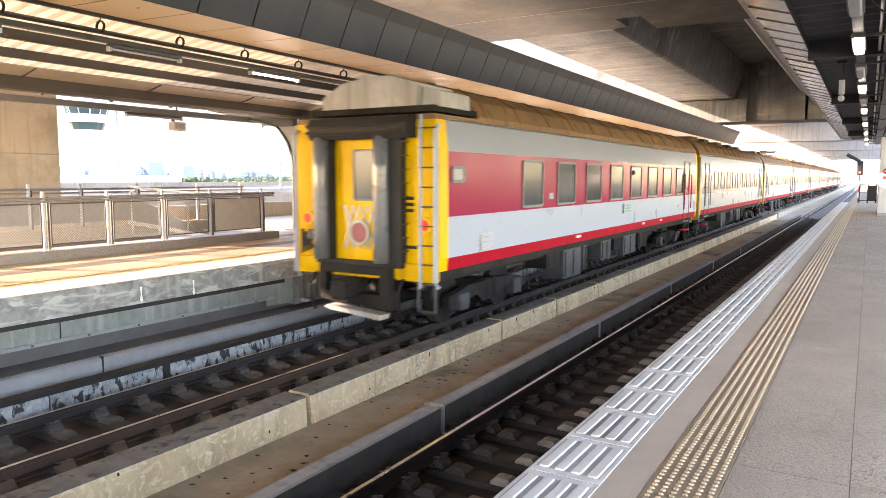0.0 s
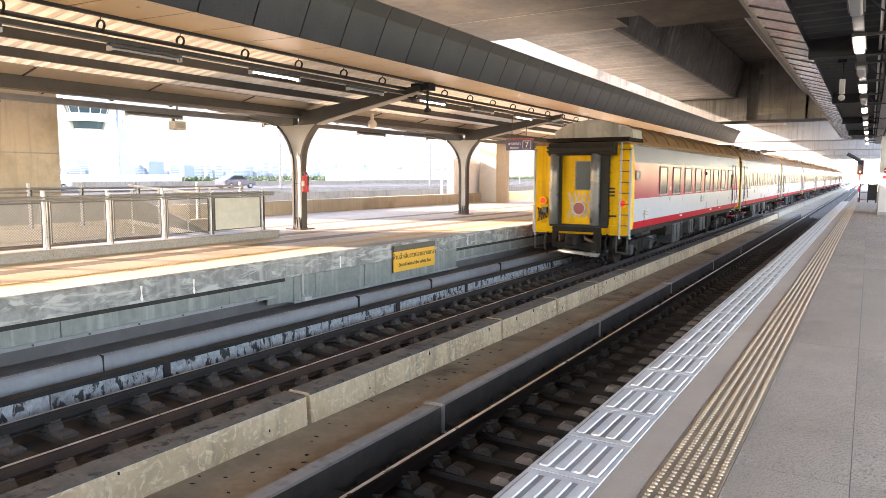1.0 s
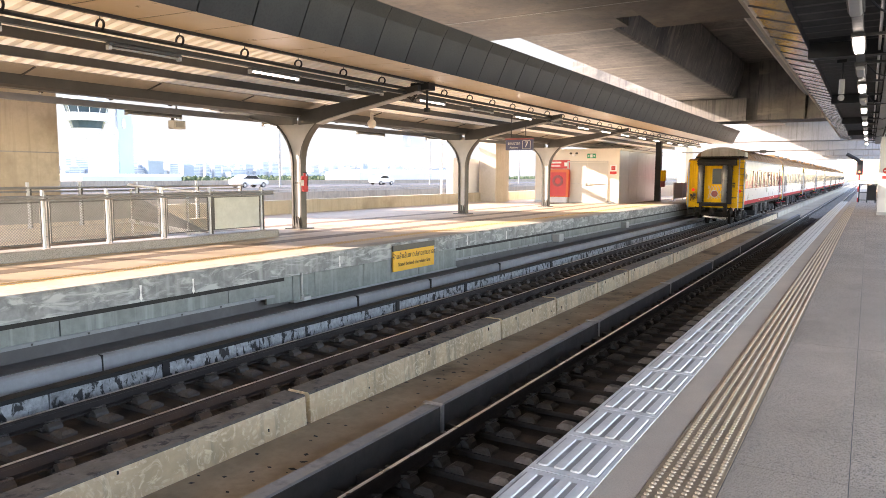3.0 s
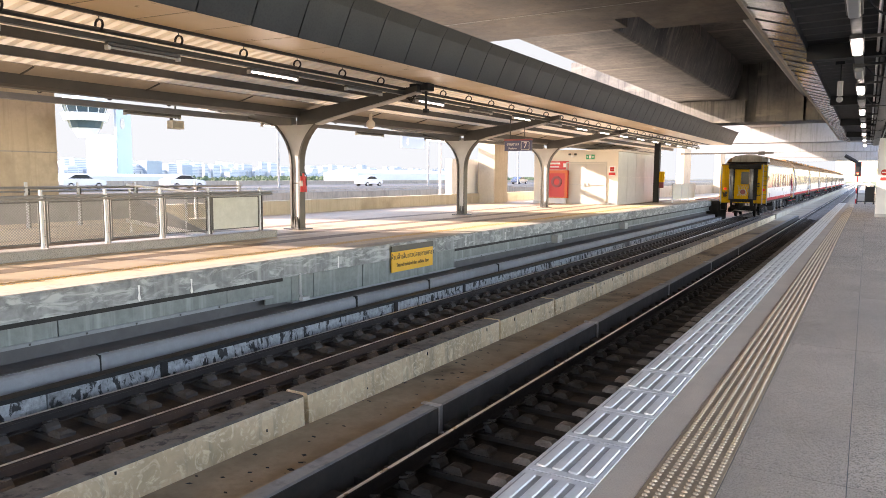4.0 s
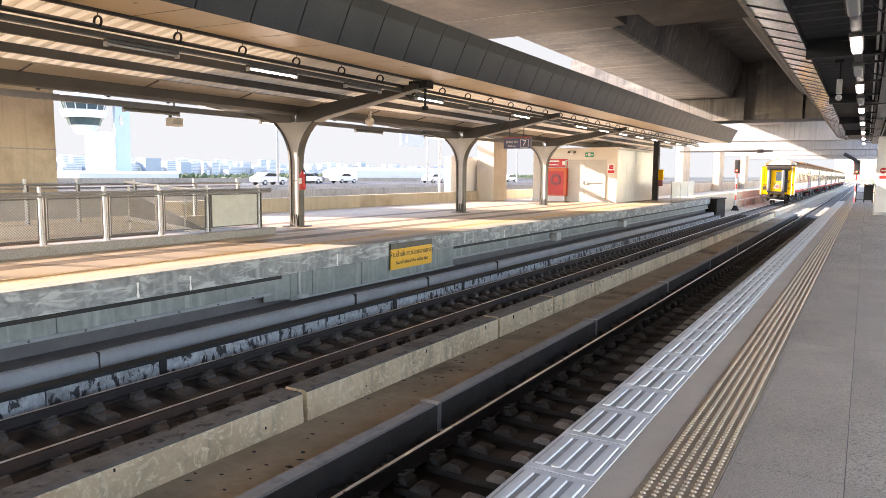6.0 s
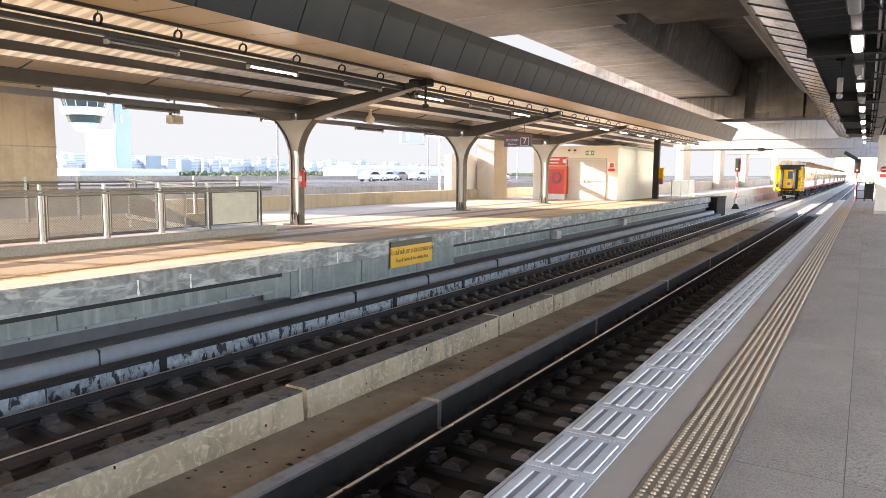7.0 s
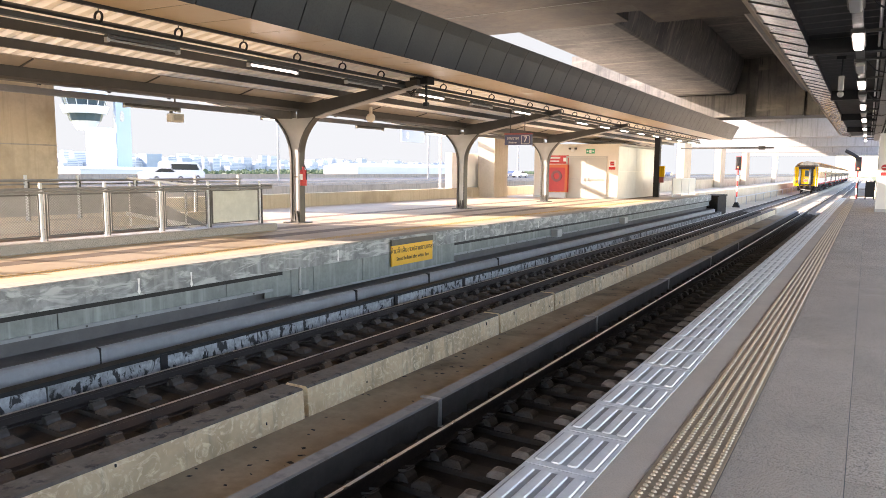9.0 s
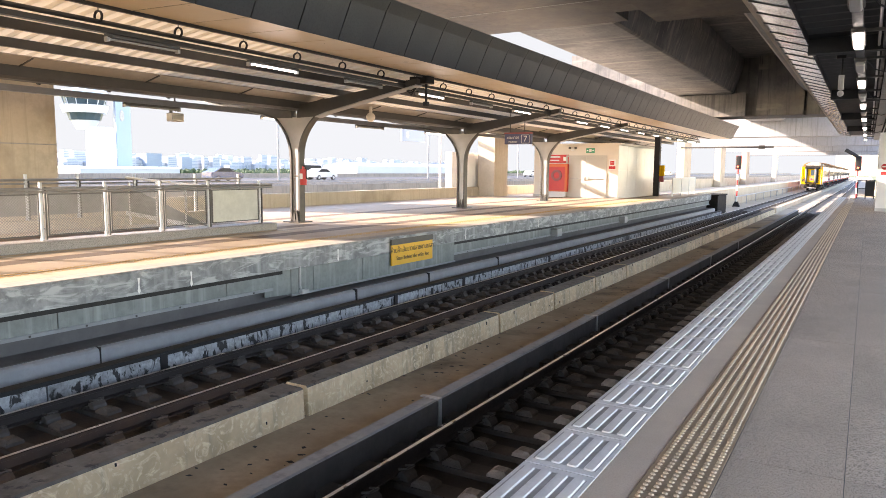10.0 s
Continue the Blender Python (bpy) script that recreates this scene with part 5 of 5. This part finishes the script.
part("lower_box", box(0.16, 0.40, -0.12, 0.08, 0.82, 1.15, bevel=0.02), PLATE_RED, bp)

ef = tagged(root("end_fence", (-9.4, 0, 0)), "white mesh fence closing the platform end", "fence")
for y in (40.8, 43.0, 45.0, 46.8):
    part("post", box(-0.03, 0.03, y - 0.03, y + 0.03, 0.004, 1.05), WHITE, ef)
for z in (0.15, 1.02):
    part("rail", box(-0.02, 0.02, 40.8, 46.8, z, z + 0.04), WHITE, ef)
part("mesh", box(-0.006, 0.006, 40.8, 46.8, 0.19, 1.02), CREAM, ef)
bk = tagged(root("track_cabinet", (-8.45, 48.0, 0)), "black plastic-covered cabinet at the platform end", "cabinet")
part("body", box(-0.45, 0.45, -0.95, 2.2, BED, -0.10, bevel=0.06), UNDER, bk)
part("lid", box(-0.5, 0.5, -0.98, 2.25, -0.12, -0.02, bevel=0.03), UNDER, bk)
part("notice", box(-0.44, -0.12, -1.0, -0.97, -0.46, -0.04), ORANGE, bk, "faded yellow notice plate")

# ---- services under the far canopy ----
cd = tagged(root("lamp_conduit", (-9.3, 0, 0)), "dark cable conduit with ring hangers under the canopy", "conduit")
part("pipe", tube([(0, Y0, 3.40), (0, 47, 3.40)], 0.035, seg=8), STEEL, cd)
part("trunking", box(-0.05, 0.05, Y0, 47, 3.26, 3.33), STEEL, cd)
for k in range(34):
    y = 2.15 + k * 1.33
    h = part("ring_hanger", ring([(0.095 * math.cos(a * math.pi / 8), 3.47 + 0.085 * math.sin(a * math.pi / 8)) for a in range(16)], [(0.074 * math.cos(a * math.pi / 8), 3.47 + 0.064 * math.sin(a * math.pi / 8)) for a in range(16)], y, y + 0.028, "y"), DARKROOF, cd)
    part("rod", tube([(0, y + 0.015, 3.54), (0, y + 0.015, 3.63)], 0.008, seg=5), STEEL, h)


def tube_lamp(x, y, z, lit, length=1.22):
    e = tagged(root("tube_lamp", (x, y, z)), "fluorescent tube lamp, " + ("switched on" if lit else "switched off"), "ceiling lamp", "tube lamps of the far canopy")
    part("tray", box(-0.045, 0.045, -length / 2, length / 2, 0.0, 0.05, bevel=0.006), STEEL, e)
    part("tube", tube([(0, -length / 2 + 0.03, -0.02), (0, length / 2 - 0.03, -0.02)], 0.016, seg=8), TUBE if lit else TUBE_OFF, e)
    for s in (-1, 1):
        part("end_cap", box(-0.04, 0.04, s * (length / 2 - 0.015) - 0.02, s * (length / 2 - 0.015) + 0.02, -0.055, 0.01), STEEL_L, e)


for k in range(-4, 15):
    tube_lamp(-9.3, 9.53 + k * 2.665, 3.205, k == 0 or (k > 0 and k not in (1, 3, 5)))
cb = tagged(root("back_conduit", (-14.4, 0, 0)), "pale cable trunking with ring hangers under the canopy's back slope", "conduit")
part("trunking", box(-0.06, 0.06, Y0, 34, 2.84, 2.97), RAIL_G, cb)
part("pipe", tube([(0.2, Y0, 3.06), (0.2, 34, 3.06)], 0.03, seg=8), STEEL, cb)
for k in range(24):
    y = 1.96 + k * 1.52
    part("ring_hanger", ring([(0.2 + 0.085 * math.cos(a * math.pi / 8), 3.08 + 0.085 * math.sin(a * math.pi / 8)) for a in range(16)], [(0.2 + 0.06 * math.cos(a * math.pi / 8), 3.08 + 0.06 * math.sin(a * math.pi / 8)) for a in range(16)], y, y + 0.035, "y"), DARKROOF, cb)
for k in range(5):
    tube_lamp(-14.4, 6.6 + k * 4.2, 2.785, k % 2 == 0, 1.5)
    tube_lamp(-15.45, 9.0 + k * 4.2, 3.322, True, 2.0)


def camera_box(x, y, z, name, label):
    e = tagged(root(name, (x, y, z)), label, "speaker")
    part("stem", tube([(0, 0, 0.16), (0, 0, 0.55)], 0.02, seg=6), STEEL, e)
    part("body", box(-0.11, 0.11, -0.17, 0.17, -0.08, 0.12, bevel=0.015), CREAM, e)
    part("grille", box(0.112, 0.12, -0.12, 0.12, -0.04, 0.08), HOUSING, e)
    part("knob", tube([(0, -0.12, 0.12), (0, -0.12, 0.19)], 0.04, seg=8), STEEL, e)


camera_box(-14.5, 11.5, 2.58, "hanging_speaker_box", "cream loudspeaker box hung from the canopy")
jb = tagged(root("junction_box", (-9.0, 14.0, 3.36)), "dark junction box with loops of cable at an arm tip", "junction box")
part("box", box(-0.25, 0.25, -0.15, 0.15, 0.0, 0.17, bevel=0.015), DARKROOF, jb)
for k in range(4):
    part("cable_loop", tube([(-0.3 - 0.05 * k, -0.1, 0.1), (-0.35 - 0.06 * k, -0.12, -0.12), (-0.2, -0.14, -0.25 + 0.05 * k), (-0.05, -0.12, -0.05)], 0.014, seg=5), BLACK, jb)
part("drop_stem", tube([(0.12, 0, 0), (0.12, 0, -0.42)], 0.03, seg=8), DARKROOF, jb)
part("drop_head", box(0.06, 0.18, -0.06, 0.06, -0.5, -0.40, bevel=0.02), DARKROOF, jb)
dm = tagged(root("dome_camera", (-12.2, 16.3, 2.86)), "small cream dome camera under the gutter", "camera")
bm = bmesh.new()
bmesh.ops.create_uvsphere(bm, u_segments=12, v_segments=8, radius=0.13)
part("dome", bm, CREAM, dm, smooth=True)
part("neck", tube([(0, 0, 0.05), (0, 0, 0.31)], 0.05), CREAM, dm)

# ---- things on the near platform ----
ki = tagged(root("platform_kiosk", (0.31, 30.75, 0)), "white panelled cabin on the near platform", "cabin", kind="structure")
part("wall", box(0, 2.2, 0, 3.0, 0.004, 2.9), WHITE, ki)
part("skirting", box(-0.012, 2.21, -0.012, 3.0, 0.004, 0.12), STEEL_L, ki)
part("panel_joint", box(-0.006, 0.0, 0.9, 0.93, 0.1, 2.9), STEEL, ki)
ns = tagged(root("no_entry_sign", (0.52, 30.74, 1.55)), "white and red no entry sign on the cabin", "sign")
part("board", box(-0.14, 0.14, -0.02, 0, -0.26, 0.26), WHITE, ns)
part("red_disc", prism([(0.11 * math.cos(a * math.pi / 10), 0.1 + 0.11 * math.sin(a * math.pi / 10)) for a in range(20)], -0.028, -0.018, "y"), RED, ns)
part("white_bar", box(-0.08, 0.08, -0.034, -0.02, 0.08, 0.12), WHITE, ns)
part("text_bar", box(-0.12, 0.12, -0.028, -0.02, -0.2, -0.08), RED, ns)
rf = tagged(root("end_gate", (0, 46.0, 0)), "dark steel gate at the end of the near platform", "gate")
for x in (-0.45, -0.05, 0.35, 1.2):
    part("post", box(x - 0.03, x + 0.03, -0.03, 0.03, 0, 1.05), DARKROOF, rf)
for z in (0.12, 0.55, 1.0):
    part("rail", box(-0.45, 1.2, -0.02, 0.02, z, z + 0.04), DARKROOF, rf)
part("panel", box(-0.02, 0.33, -0.012, 0.012, 0.16, 0.98), DARKROOF, rf)


def signal(name, x, y, base, top, label):
    e = tagged(root(name, (x, y, 0)), label, "railway signal")
    part("foot", prism([(-0.28, base), (0.28, base), (0.1, base + 0.4), (-0.1, base + 0.4)], -0.2, 0.2), BLACK, e)
    n = 6
    for k in range(n):
        z0, z1 = base + 0.4 + k * (top - 1.0 - base - 0.4) / n, base + 0.4 + (k + 1) * (top - 1.0 - base - 0.4) / n
        part("mast_band", tube([(0, 0, z0), (0, 0, z1)], 0.06, seg=8), RED if k % 2 else WHITE, e)
    hd = part("head", box(-0.18, 0.18, -0.12, 0.1, top - 1.0, top, bevel=0.05), DARKROOF, e, "dark signal head")
    part("back_board", box(-0.21, 0.21, 0.1, 0.12, top - 1.03, top + 0.02), RED, hd)
    for k, m in enumerate((SIG_RED, DARKROOF, DARKROOF)):
        part("lens", tube([(0, -0.125, top - 0.82 + k * 0.3), (0, -0.16, top - 0.82 + k * 0.3)], 0.07, seg=10), m, hd)
    return e


signal("far_signal", -8.6, 58.5, -1.25, 2.65, "red and white striped signal mast beside the far track")
sg = signal("near_signal", -0.62, 58.0, -1.25, 2.6, "red and white signal mast beyond the platform end")
part("indicator_arm", tube([(0, 0, 2.5), (-0.35, 0, 2.75), (-0.85, 0, 3.05)], 0.14, seg=6), DARKROOF, sg, "slanted row indicator")
structure("platform_end_ramp", box(-0.9, 8, 47.0, 60.0, -1.6, -1.0), CONC_PALE, "pale concrete ramp beyond the platform end", "ramp")
dv = tagged(root("smoke_detector_bracket", (-0.55, 15.6, 3.2)), "pale tube bracket hanging from the dark ceiling", "bracket")
part("stem", tube([(0, 0, 0.05), (0, 0, -0.22)], 0.05, seg=8), STEEL_L, dv)
part("rod", tube([(0, 0, 0.42), (0, 0, 0.04)], 0.015, seg=6), DARKROOF, dv)
bm = bmesh.new()
bmesh.ops.create_uvsphere(bm, u_segments=10, v_segments=6, radius=0.06, matrix=Matrix.Translation((0, 0, -0.29)))
part("bulb", bm, STEEL_L, dv, smooth=True)
part("arm", box(-0.1, 0.06, -0.04, 0.04, 0.36, 0.42), DARKROOF, dv)

# ---- beyond the platforms ----
structure("track_parapet", prism([(-9.75, BED), (-9.5, BED), (-9.5, 0.05), (-9.75, 0.05)], 47.2, 420), CONC_PALE, "pale parapet wall along the viaduct", "parapet")
pr = tagged(root("viaduct_pipe_rail", (-8.9, 0, 0)), "low grey pipe rail beside the far track", "rail")
part("pipe", tube([(0, 60, -0.55), (0, 130, -0.55)], 0.05, seg=6), STEEL_L, pr)
for k in range(12):
    part("post", box(-0.04, 0.04, 60 + k * 6, 60.1 + k * 6, BED, -0.5), STEEL_L, pr)
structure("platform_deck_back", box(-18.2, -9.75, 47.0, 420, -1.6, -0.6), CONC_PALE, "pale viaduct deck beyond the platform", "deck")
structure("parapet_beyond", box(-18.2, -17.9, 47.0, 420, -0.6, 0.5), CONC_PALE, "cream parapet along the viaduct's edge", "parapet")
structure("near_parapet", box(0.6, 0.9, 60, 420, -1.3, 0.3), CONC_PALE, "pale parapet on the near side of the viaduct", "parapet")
bo = tagged(root("wire_boom", (0, 76, 0)), "grey cantilever boom across the far track", "boom")
part("boom", box(-17, -8.0, -0.06, 0.06, 3.8, 3.95), STEEL, bo)
part("insulator", box(-9.4, -8.8, -0.15, 0.15, 3.7, 4.05, bevel=0.04), STEEL, bo)
part("mast", box(-17, -16.8, -0.1, 0.1, -0.6, 4.2), STEEL_L, bo)

# ---- expressway, cars ----
structure("expressway", box(-75.6, -40.9, -300, 900, -1.2, -0.05), ASPH, "grey expressway deck beside the station", "road")
for x in (-41.3, -75.4, -52.0):
    structure("road_barrier", prism([(x - 0.3, -0.06), (x + 0.3, -0.06), (x + 0.16, 0.08), (x + 0.12, 0.21 if x > -50 else 0.62), (x - 0.12, 0.21 if x > -50 else 0.62), (x - 0.16, 0.08)] if x != -52.0 else
                                    [(x - 0.3, -0.06), (x + 0.3, -0.06), (x + 0.12, 0.15), (x - 0.12, 0.15)], -300, 900), BARRIER, "weathered concrete expressway barrier", "barrier")
structure("expressway_wall", box(-40.98, -40.7, -300, 900, -13, 0.0), BARRIER, "stained concrete side of the expressway", "wall")
for y in (31.0, 47.7, 64.5, 14.0):
    e = tagged(root("street_lamp", (-52.0, y * 52 / 30, 0)), "tall grey expressway lamp post", "street lamp", "lamp posts on the expressway")
    part("pole", tube([(0, 0, -0.2), (0, 0, 11.0)], 0.11, seg=8), RAIL_G, e)
    part("arm", tube([(-1.8, 0, 11.2), (0, 0, 11.0), (1.8, 0, 11.2)], 0.05, seg=6), STEEL_L, e)
    for s in (-1, 1):
        part("lamp_head", box(s * 2.0 - 0.3, s * 2.0 + 0.3, -0.12, 0.12, 11.15, 11.27, bevel=0.03), STEEL_L, e)


def car(kind, mat, label):
    """A car heading along +y, wheels on z = 0."""
    e = tagged(root("van" if kind == "van" else "car"), label, "van" if kind == "van" else "car", "vehicles on the expressway")
    if kind == "van":
        prof = [(-2.4, 0.35), (2.4, 0.35), (2.45, 0.9), (2.2, 1.1), (1.5, 1.95), (1.1, 2.1), (-2.2, 2.12), (-2.4, 1.9)]
        glass = [(-2.1, 1.25), (1.65, 1.2), (1.3, 1.85), (-2.1, 1.88)]
        w = 0.9
    else:
        prof = [(-2.2, 0.35), (2.2, 0.35), (2.25, 0.7), (2.0, 0.88), (1.0, 0.98), (0.3, 1.42), (-1.0, 1.45), (-1.8, 1.02), (-2.2, 0.95)]
        glass = [(-1.6, 1.02), (0.85, 1.0), (0.25, 1.36), (-0.95, 1.38)]
        w = 0.85
    bm = prism(prof, -w, w, "x")
    bmesh.ops.bevel(bm, geom=bm.edges[:], offset=0.06, segments=2, affect="EDGES")
    part("body", bm, mat, e)
    for s in (-1, 1):
        part("side_glass", prism(glass, s * (w - 0.01), s * (w + 0.006), "x"), GLASS_D, e)
        for y in (-1.4, 1.4):
            wh = part("wheel", tube([(s * (w - 0.22), y, 0.32), (s * (w + 0.01), y, 0.32)], 0.32, seg=14), BLACK, e)
            part("rim", tube([(s * (w + 0.01), y, 0.32), (s * (w + 0.02), y, 0.32)], 0.18, seg=10), FRAME, wh)
    return e


van = car("van", CAR_W, "white minibus driving on the expressway")
white_car = car("car", CAR_W, "white car driving on the expressway")
dark_car = car("car", CAR_D, "dark blue car driving on the expressway")
# ---- distance ----
tw = tagged(root("control_tower", (-151.2, 95.8, 0)), "white airport control tower with glazed cab", "control tower")


def lathe(profile, seg=16, bm=None):
    own = bm or bmesh.new()
    rings = [[own.verts.new((r * math.cos(k * 2 * math.pi / seg), r * math.sin(k * 2 * math.pi / seg), z)) for k in range(seg)] for r, z in profile]
    fs = []
    for a, b in zip(rings, rings[1:]):
        for k in range(seg):
            fs.append(own.faces.new((a[k], a[(k + 1) % seg], b[(k + 1) % seg], b[k])))
    fs += [own.faces.new(rings[0]), own.faces.new(rings[-1])]
    bmesh.ops.recalc_face_normals(own, faces=fs)
    return own


bm = lathe([(3.1, -13), (2.9, 10.2)])
bmesh.ops.translate(bm, vec=(1.6, 2.3, 0), verts=bm.verts[:])
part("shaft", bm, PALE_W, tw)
part("lower_cone", lathe([(1.8, 9.6), (2.9, 11.6)], 12), PALE_W, tw)
part("lower_glass", lathe([(3.2, 11.6), (3.7, 13.2)], 12), GLASS_T, tw, "dark slanted glazing")
part("gallery", lathe([(4.4, 13.2), (5.0, 14.9)], 12), PALE_W, tw)
part("upper_glass", lathe([(4.1, 14.9), (4.8, 17.2)], 12), GLASS_T, tw, "dark slanted glazing")
for k in range(12):
    q = k * math.pi / 6 + 0.1
    part("mullion", tube([(4.15 * math.cos(q), 4.15 * math.sin(q), 14.9), (4.85 * math.cos(q), 4.85 * math.sin(q), 17.2)], 0.1, seg=5), PALE_W, tw)
part("cap", lathe([(5.1, 17.2), (4.6, 18.2), (0.9, 18.8)], 12), PALE_W, tw)
sl = tagged(root("tower_annex", (-149, 103.3, 0)), "pale blue slab beside the control tower with an emblem", "building")
part("slab", box(-0.4, 0.4, -1.7, 2.1, -13, 16.4), PALE_BLUE, sl)
part("emblem", prism([(0.55 * math.cos(a * math.pi / 8) - 0.2, 12.7 + (0.9 if math.sin(a * math.pi / 8) < 0 else 1.7) * math.sin(a * math.pi / 8)) for a in range(16)], 0.4, 0.5, "x"), HOUSING, sl, "faded drop-shaped emblem")
lb = tagged(root("terminal_block", (-148, 102, 0)), "low white terminal block at the tower's foot", "building")
part("hall", box(-6, 4, -12.5, 13, -13, 0.9), CITY, lb)
part("roof_edge", box(-6.2, 4.2, -12.7, 13.2, 0.9, 1.5), WHITE, lb)
ws = tagged(root("white_shed", (-100, 153.3, 0)), "long white shed roof behind the expressway", "shed")
part("shed", prism([(-10, -13), (0, -13), (0, 2.07), (-5, 2.9), (-10, 2.07)], -24.8, 24.8), HANGAR, ws)
g8 = tagged(root("far_platform_sign", (-22.0, 33.3, 0)), "pale blue platform sign hanging beyond the parapet", "sign")
part("board", box(-0.06, 0.06, -1.15, 1.15, 2.95, 3.62), PALE_BLUE, g8)
words("8", 0.55, WHITE, pose(0.07, -0.6, 3.28, 90, 0, 90), g8, "numeral")
part("hanger", tube([(0, 0.9, 3.6), (0, 0.9, 4.4)], 0.04), STEEL, g8)
part("beam", box(-0.1, 0.1, -3, 3, 4.4, 4.6), STEEL, g8)
part("stanchion", tube([(0, 3, -13), (0, 3, 4.5)], 0.08, seg=8), STEEL_L, g8)

rnd = random.Random(7)
bm, bw = bmesh.new(), bmesh.new()
for k in range(1300):
    x, y = -rnd.uniform(1900, 2500), rnd.uniform(700, 3900)
    w, d, h = rnd.uniform(10, 30), rnd.uniform(10, 45), 1.15 * rnd.choice((12, 14, 15, 16, 18, 20, 22, 26, 32, 42)) * rnd.uniform(0.8, 1.2)
    box(x - w / 2, x + w / 2, y - d / 2, y + d / 2, -13, h - 5, bm)
    for q in range(int((h + 6) / 5)):
        box(x + w / 2 + 0.1, x + w / 2 + 0.4, y - d / 2 + 2, y + d / 2 - 2, -10 + q * 5, -8 + q * 5, bw)
sk = tagged(part("far_buildings", bm, CITY), "city buildings on the horizon, haze put in their pale colour", "buildings", kind="stuff")
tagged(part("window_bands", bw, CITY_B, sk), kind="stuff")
for i, (y, w, h) in enumerate(((1275, 55, 56), (1335, 34, 48), (1385, 40, 46), (2560, 170, 34), (980, 24, 40))):
    b = tagged(root("tower_block", (-1900, y * 1.105, -13)), "tower block on the horizon, haze put in its colour", "building", "tower blocks")
    part("block", box(-20, 20, -w / 2, w / 2, 0, h), CITY_B if i % 2 == 0 else CITY, b)
    for q in range(int(h / 6)):
        part("window_band", box(20.1, 20.5, -w / 2 + 3, w / 2 - 3, 3 + q * 6, 5.4 + q * 6), CITY_B, b)
bm = bmesh.new()
for k in range(3000):
    x, y = -rnd.uniform(1350, 1850), rnd.uniform(500, 3600)
    r = rnd.uniform(2.6, 6.0) * (1.0 + 0.4 * math.sin(y / 130.0))
    m = Matrix.Translation((x, y, -13 + r * rnd.uniform(0.5, 1.1))) @ Euler((rnd.random() * 3, rnd.random() * 3, rnd.random() * 3)).to_matrix().to_4x4() @ Matrix.Diagonal((r, r * rnd.uniform(0.8, 1.5), r * rnd.uniform(0.6, 1.0), 1))
    ico = bmesh.ops.create_icosphere(bm, subdivisions=1, radius=1.0, matrix=m)
    for v in ico["verts"]:
        v.co += Vector((rnd.uniform(-1, 1), rnd.uniform(-1, 1), rnd.uniform(-1, 1))) * r * 0.18
tagged(part("far_woods", bm, LEAF), "hazy belt of trees beyond the airfield", "trees", kind="stuff")

# added glowing sheet as pale haze, closing the view beyond the city
bm = bmesh.new()
rim = [(-4700 * math.sin(radians(a)), 4700 * math.cos(radians(a))) for a in range(2, 86, 3)]
lo, hi = [bm.verts.new((x, y, -30)) for x, y in rim], [bm.verts.new((x, y, 900)) for x, y in rim]
for k in range(len(rim) - 1):
    bm.faces.new((lo[k], lo[k + 1], hi[k + 1], hi[k]))
structure("backdrop", bm, HAZE, "pale hazy sky low over the horizon", "sky")

# vehicles: lane, place at a time, metres a second
drives = [(van, -65.0, 9.0, 52.2, 20.8), (white_car, -59.9, 8.8, 41.1, 23.7), (dark_car, -59.9, 9.4, 40.6, 21.4)]
for x, t0, y0, v in ((-65.0, 4.7, 54.4, 20.1), (-65.0, 4.7, 48.6, 18.5), (-59.9, 5.0, 40.3, 20.1), (-59.9, 4.1, 50.6, 24.4), (-65.0, 1.6, 52.4, 26.4), (-59.9, 2.4, 43.4, 22.6)):
    drives.append((copy_thing(white_car, pose(0, 0, 0)), x, t0, y0, v))
for x, t0, y0, v in ((-68.9, 4.4, 41.7, 22.6), (-59.9, 1.2, 59.9, 24.9)):
    drives.append((copy_thing(dark_car, pose(0, 0, 0)), x, t0, y0, v))


def drive_rows():
    for thing, x, t0, y0, v in drives:
        walk(thing, [(t, pose(x, y0 + v * (t - t0), -0.05, 0, 0, 0 if v > 0 else 180)) for t in (0, 2.5, 5, 7.5, 10)])
motions()
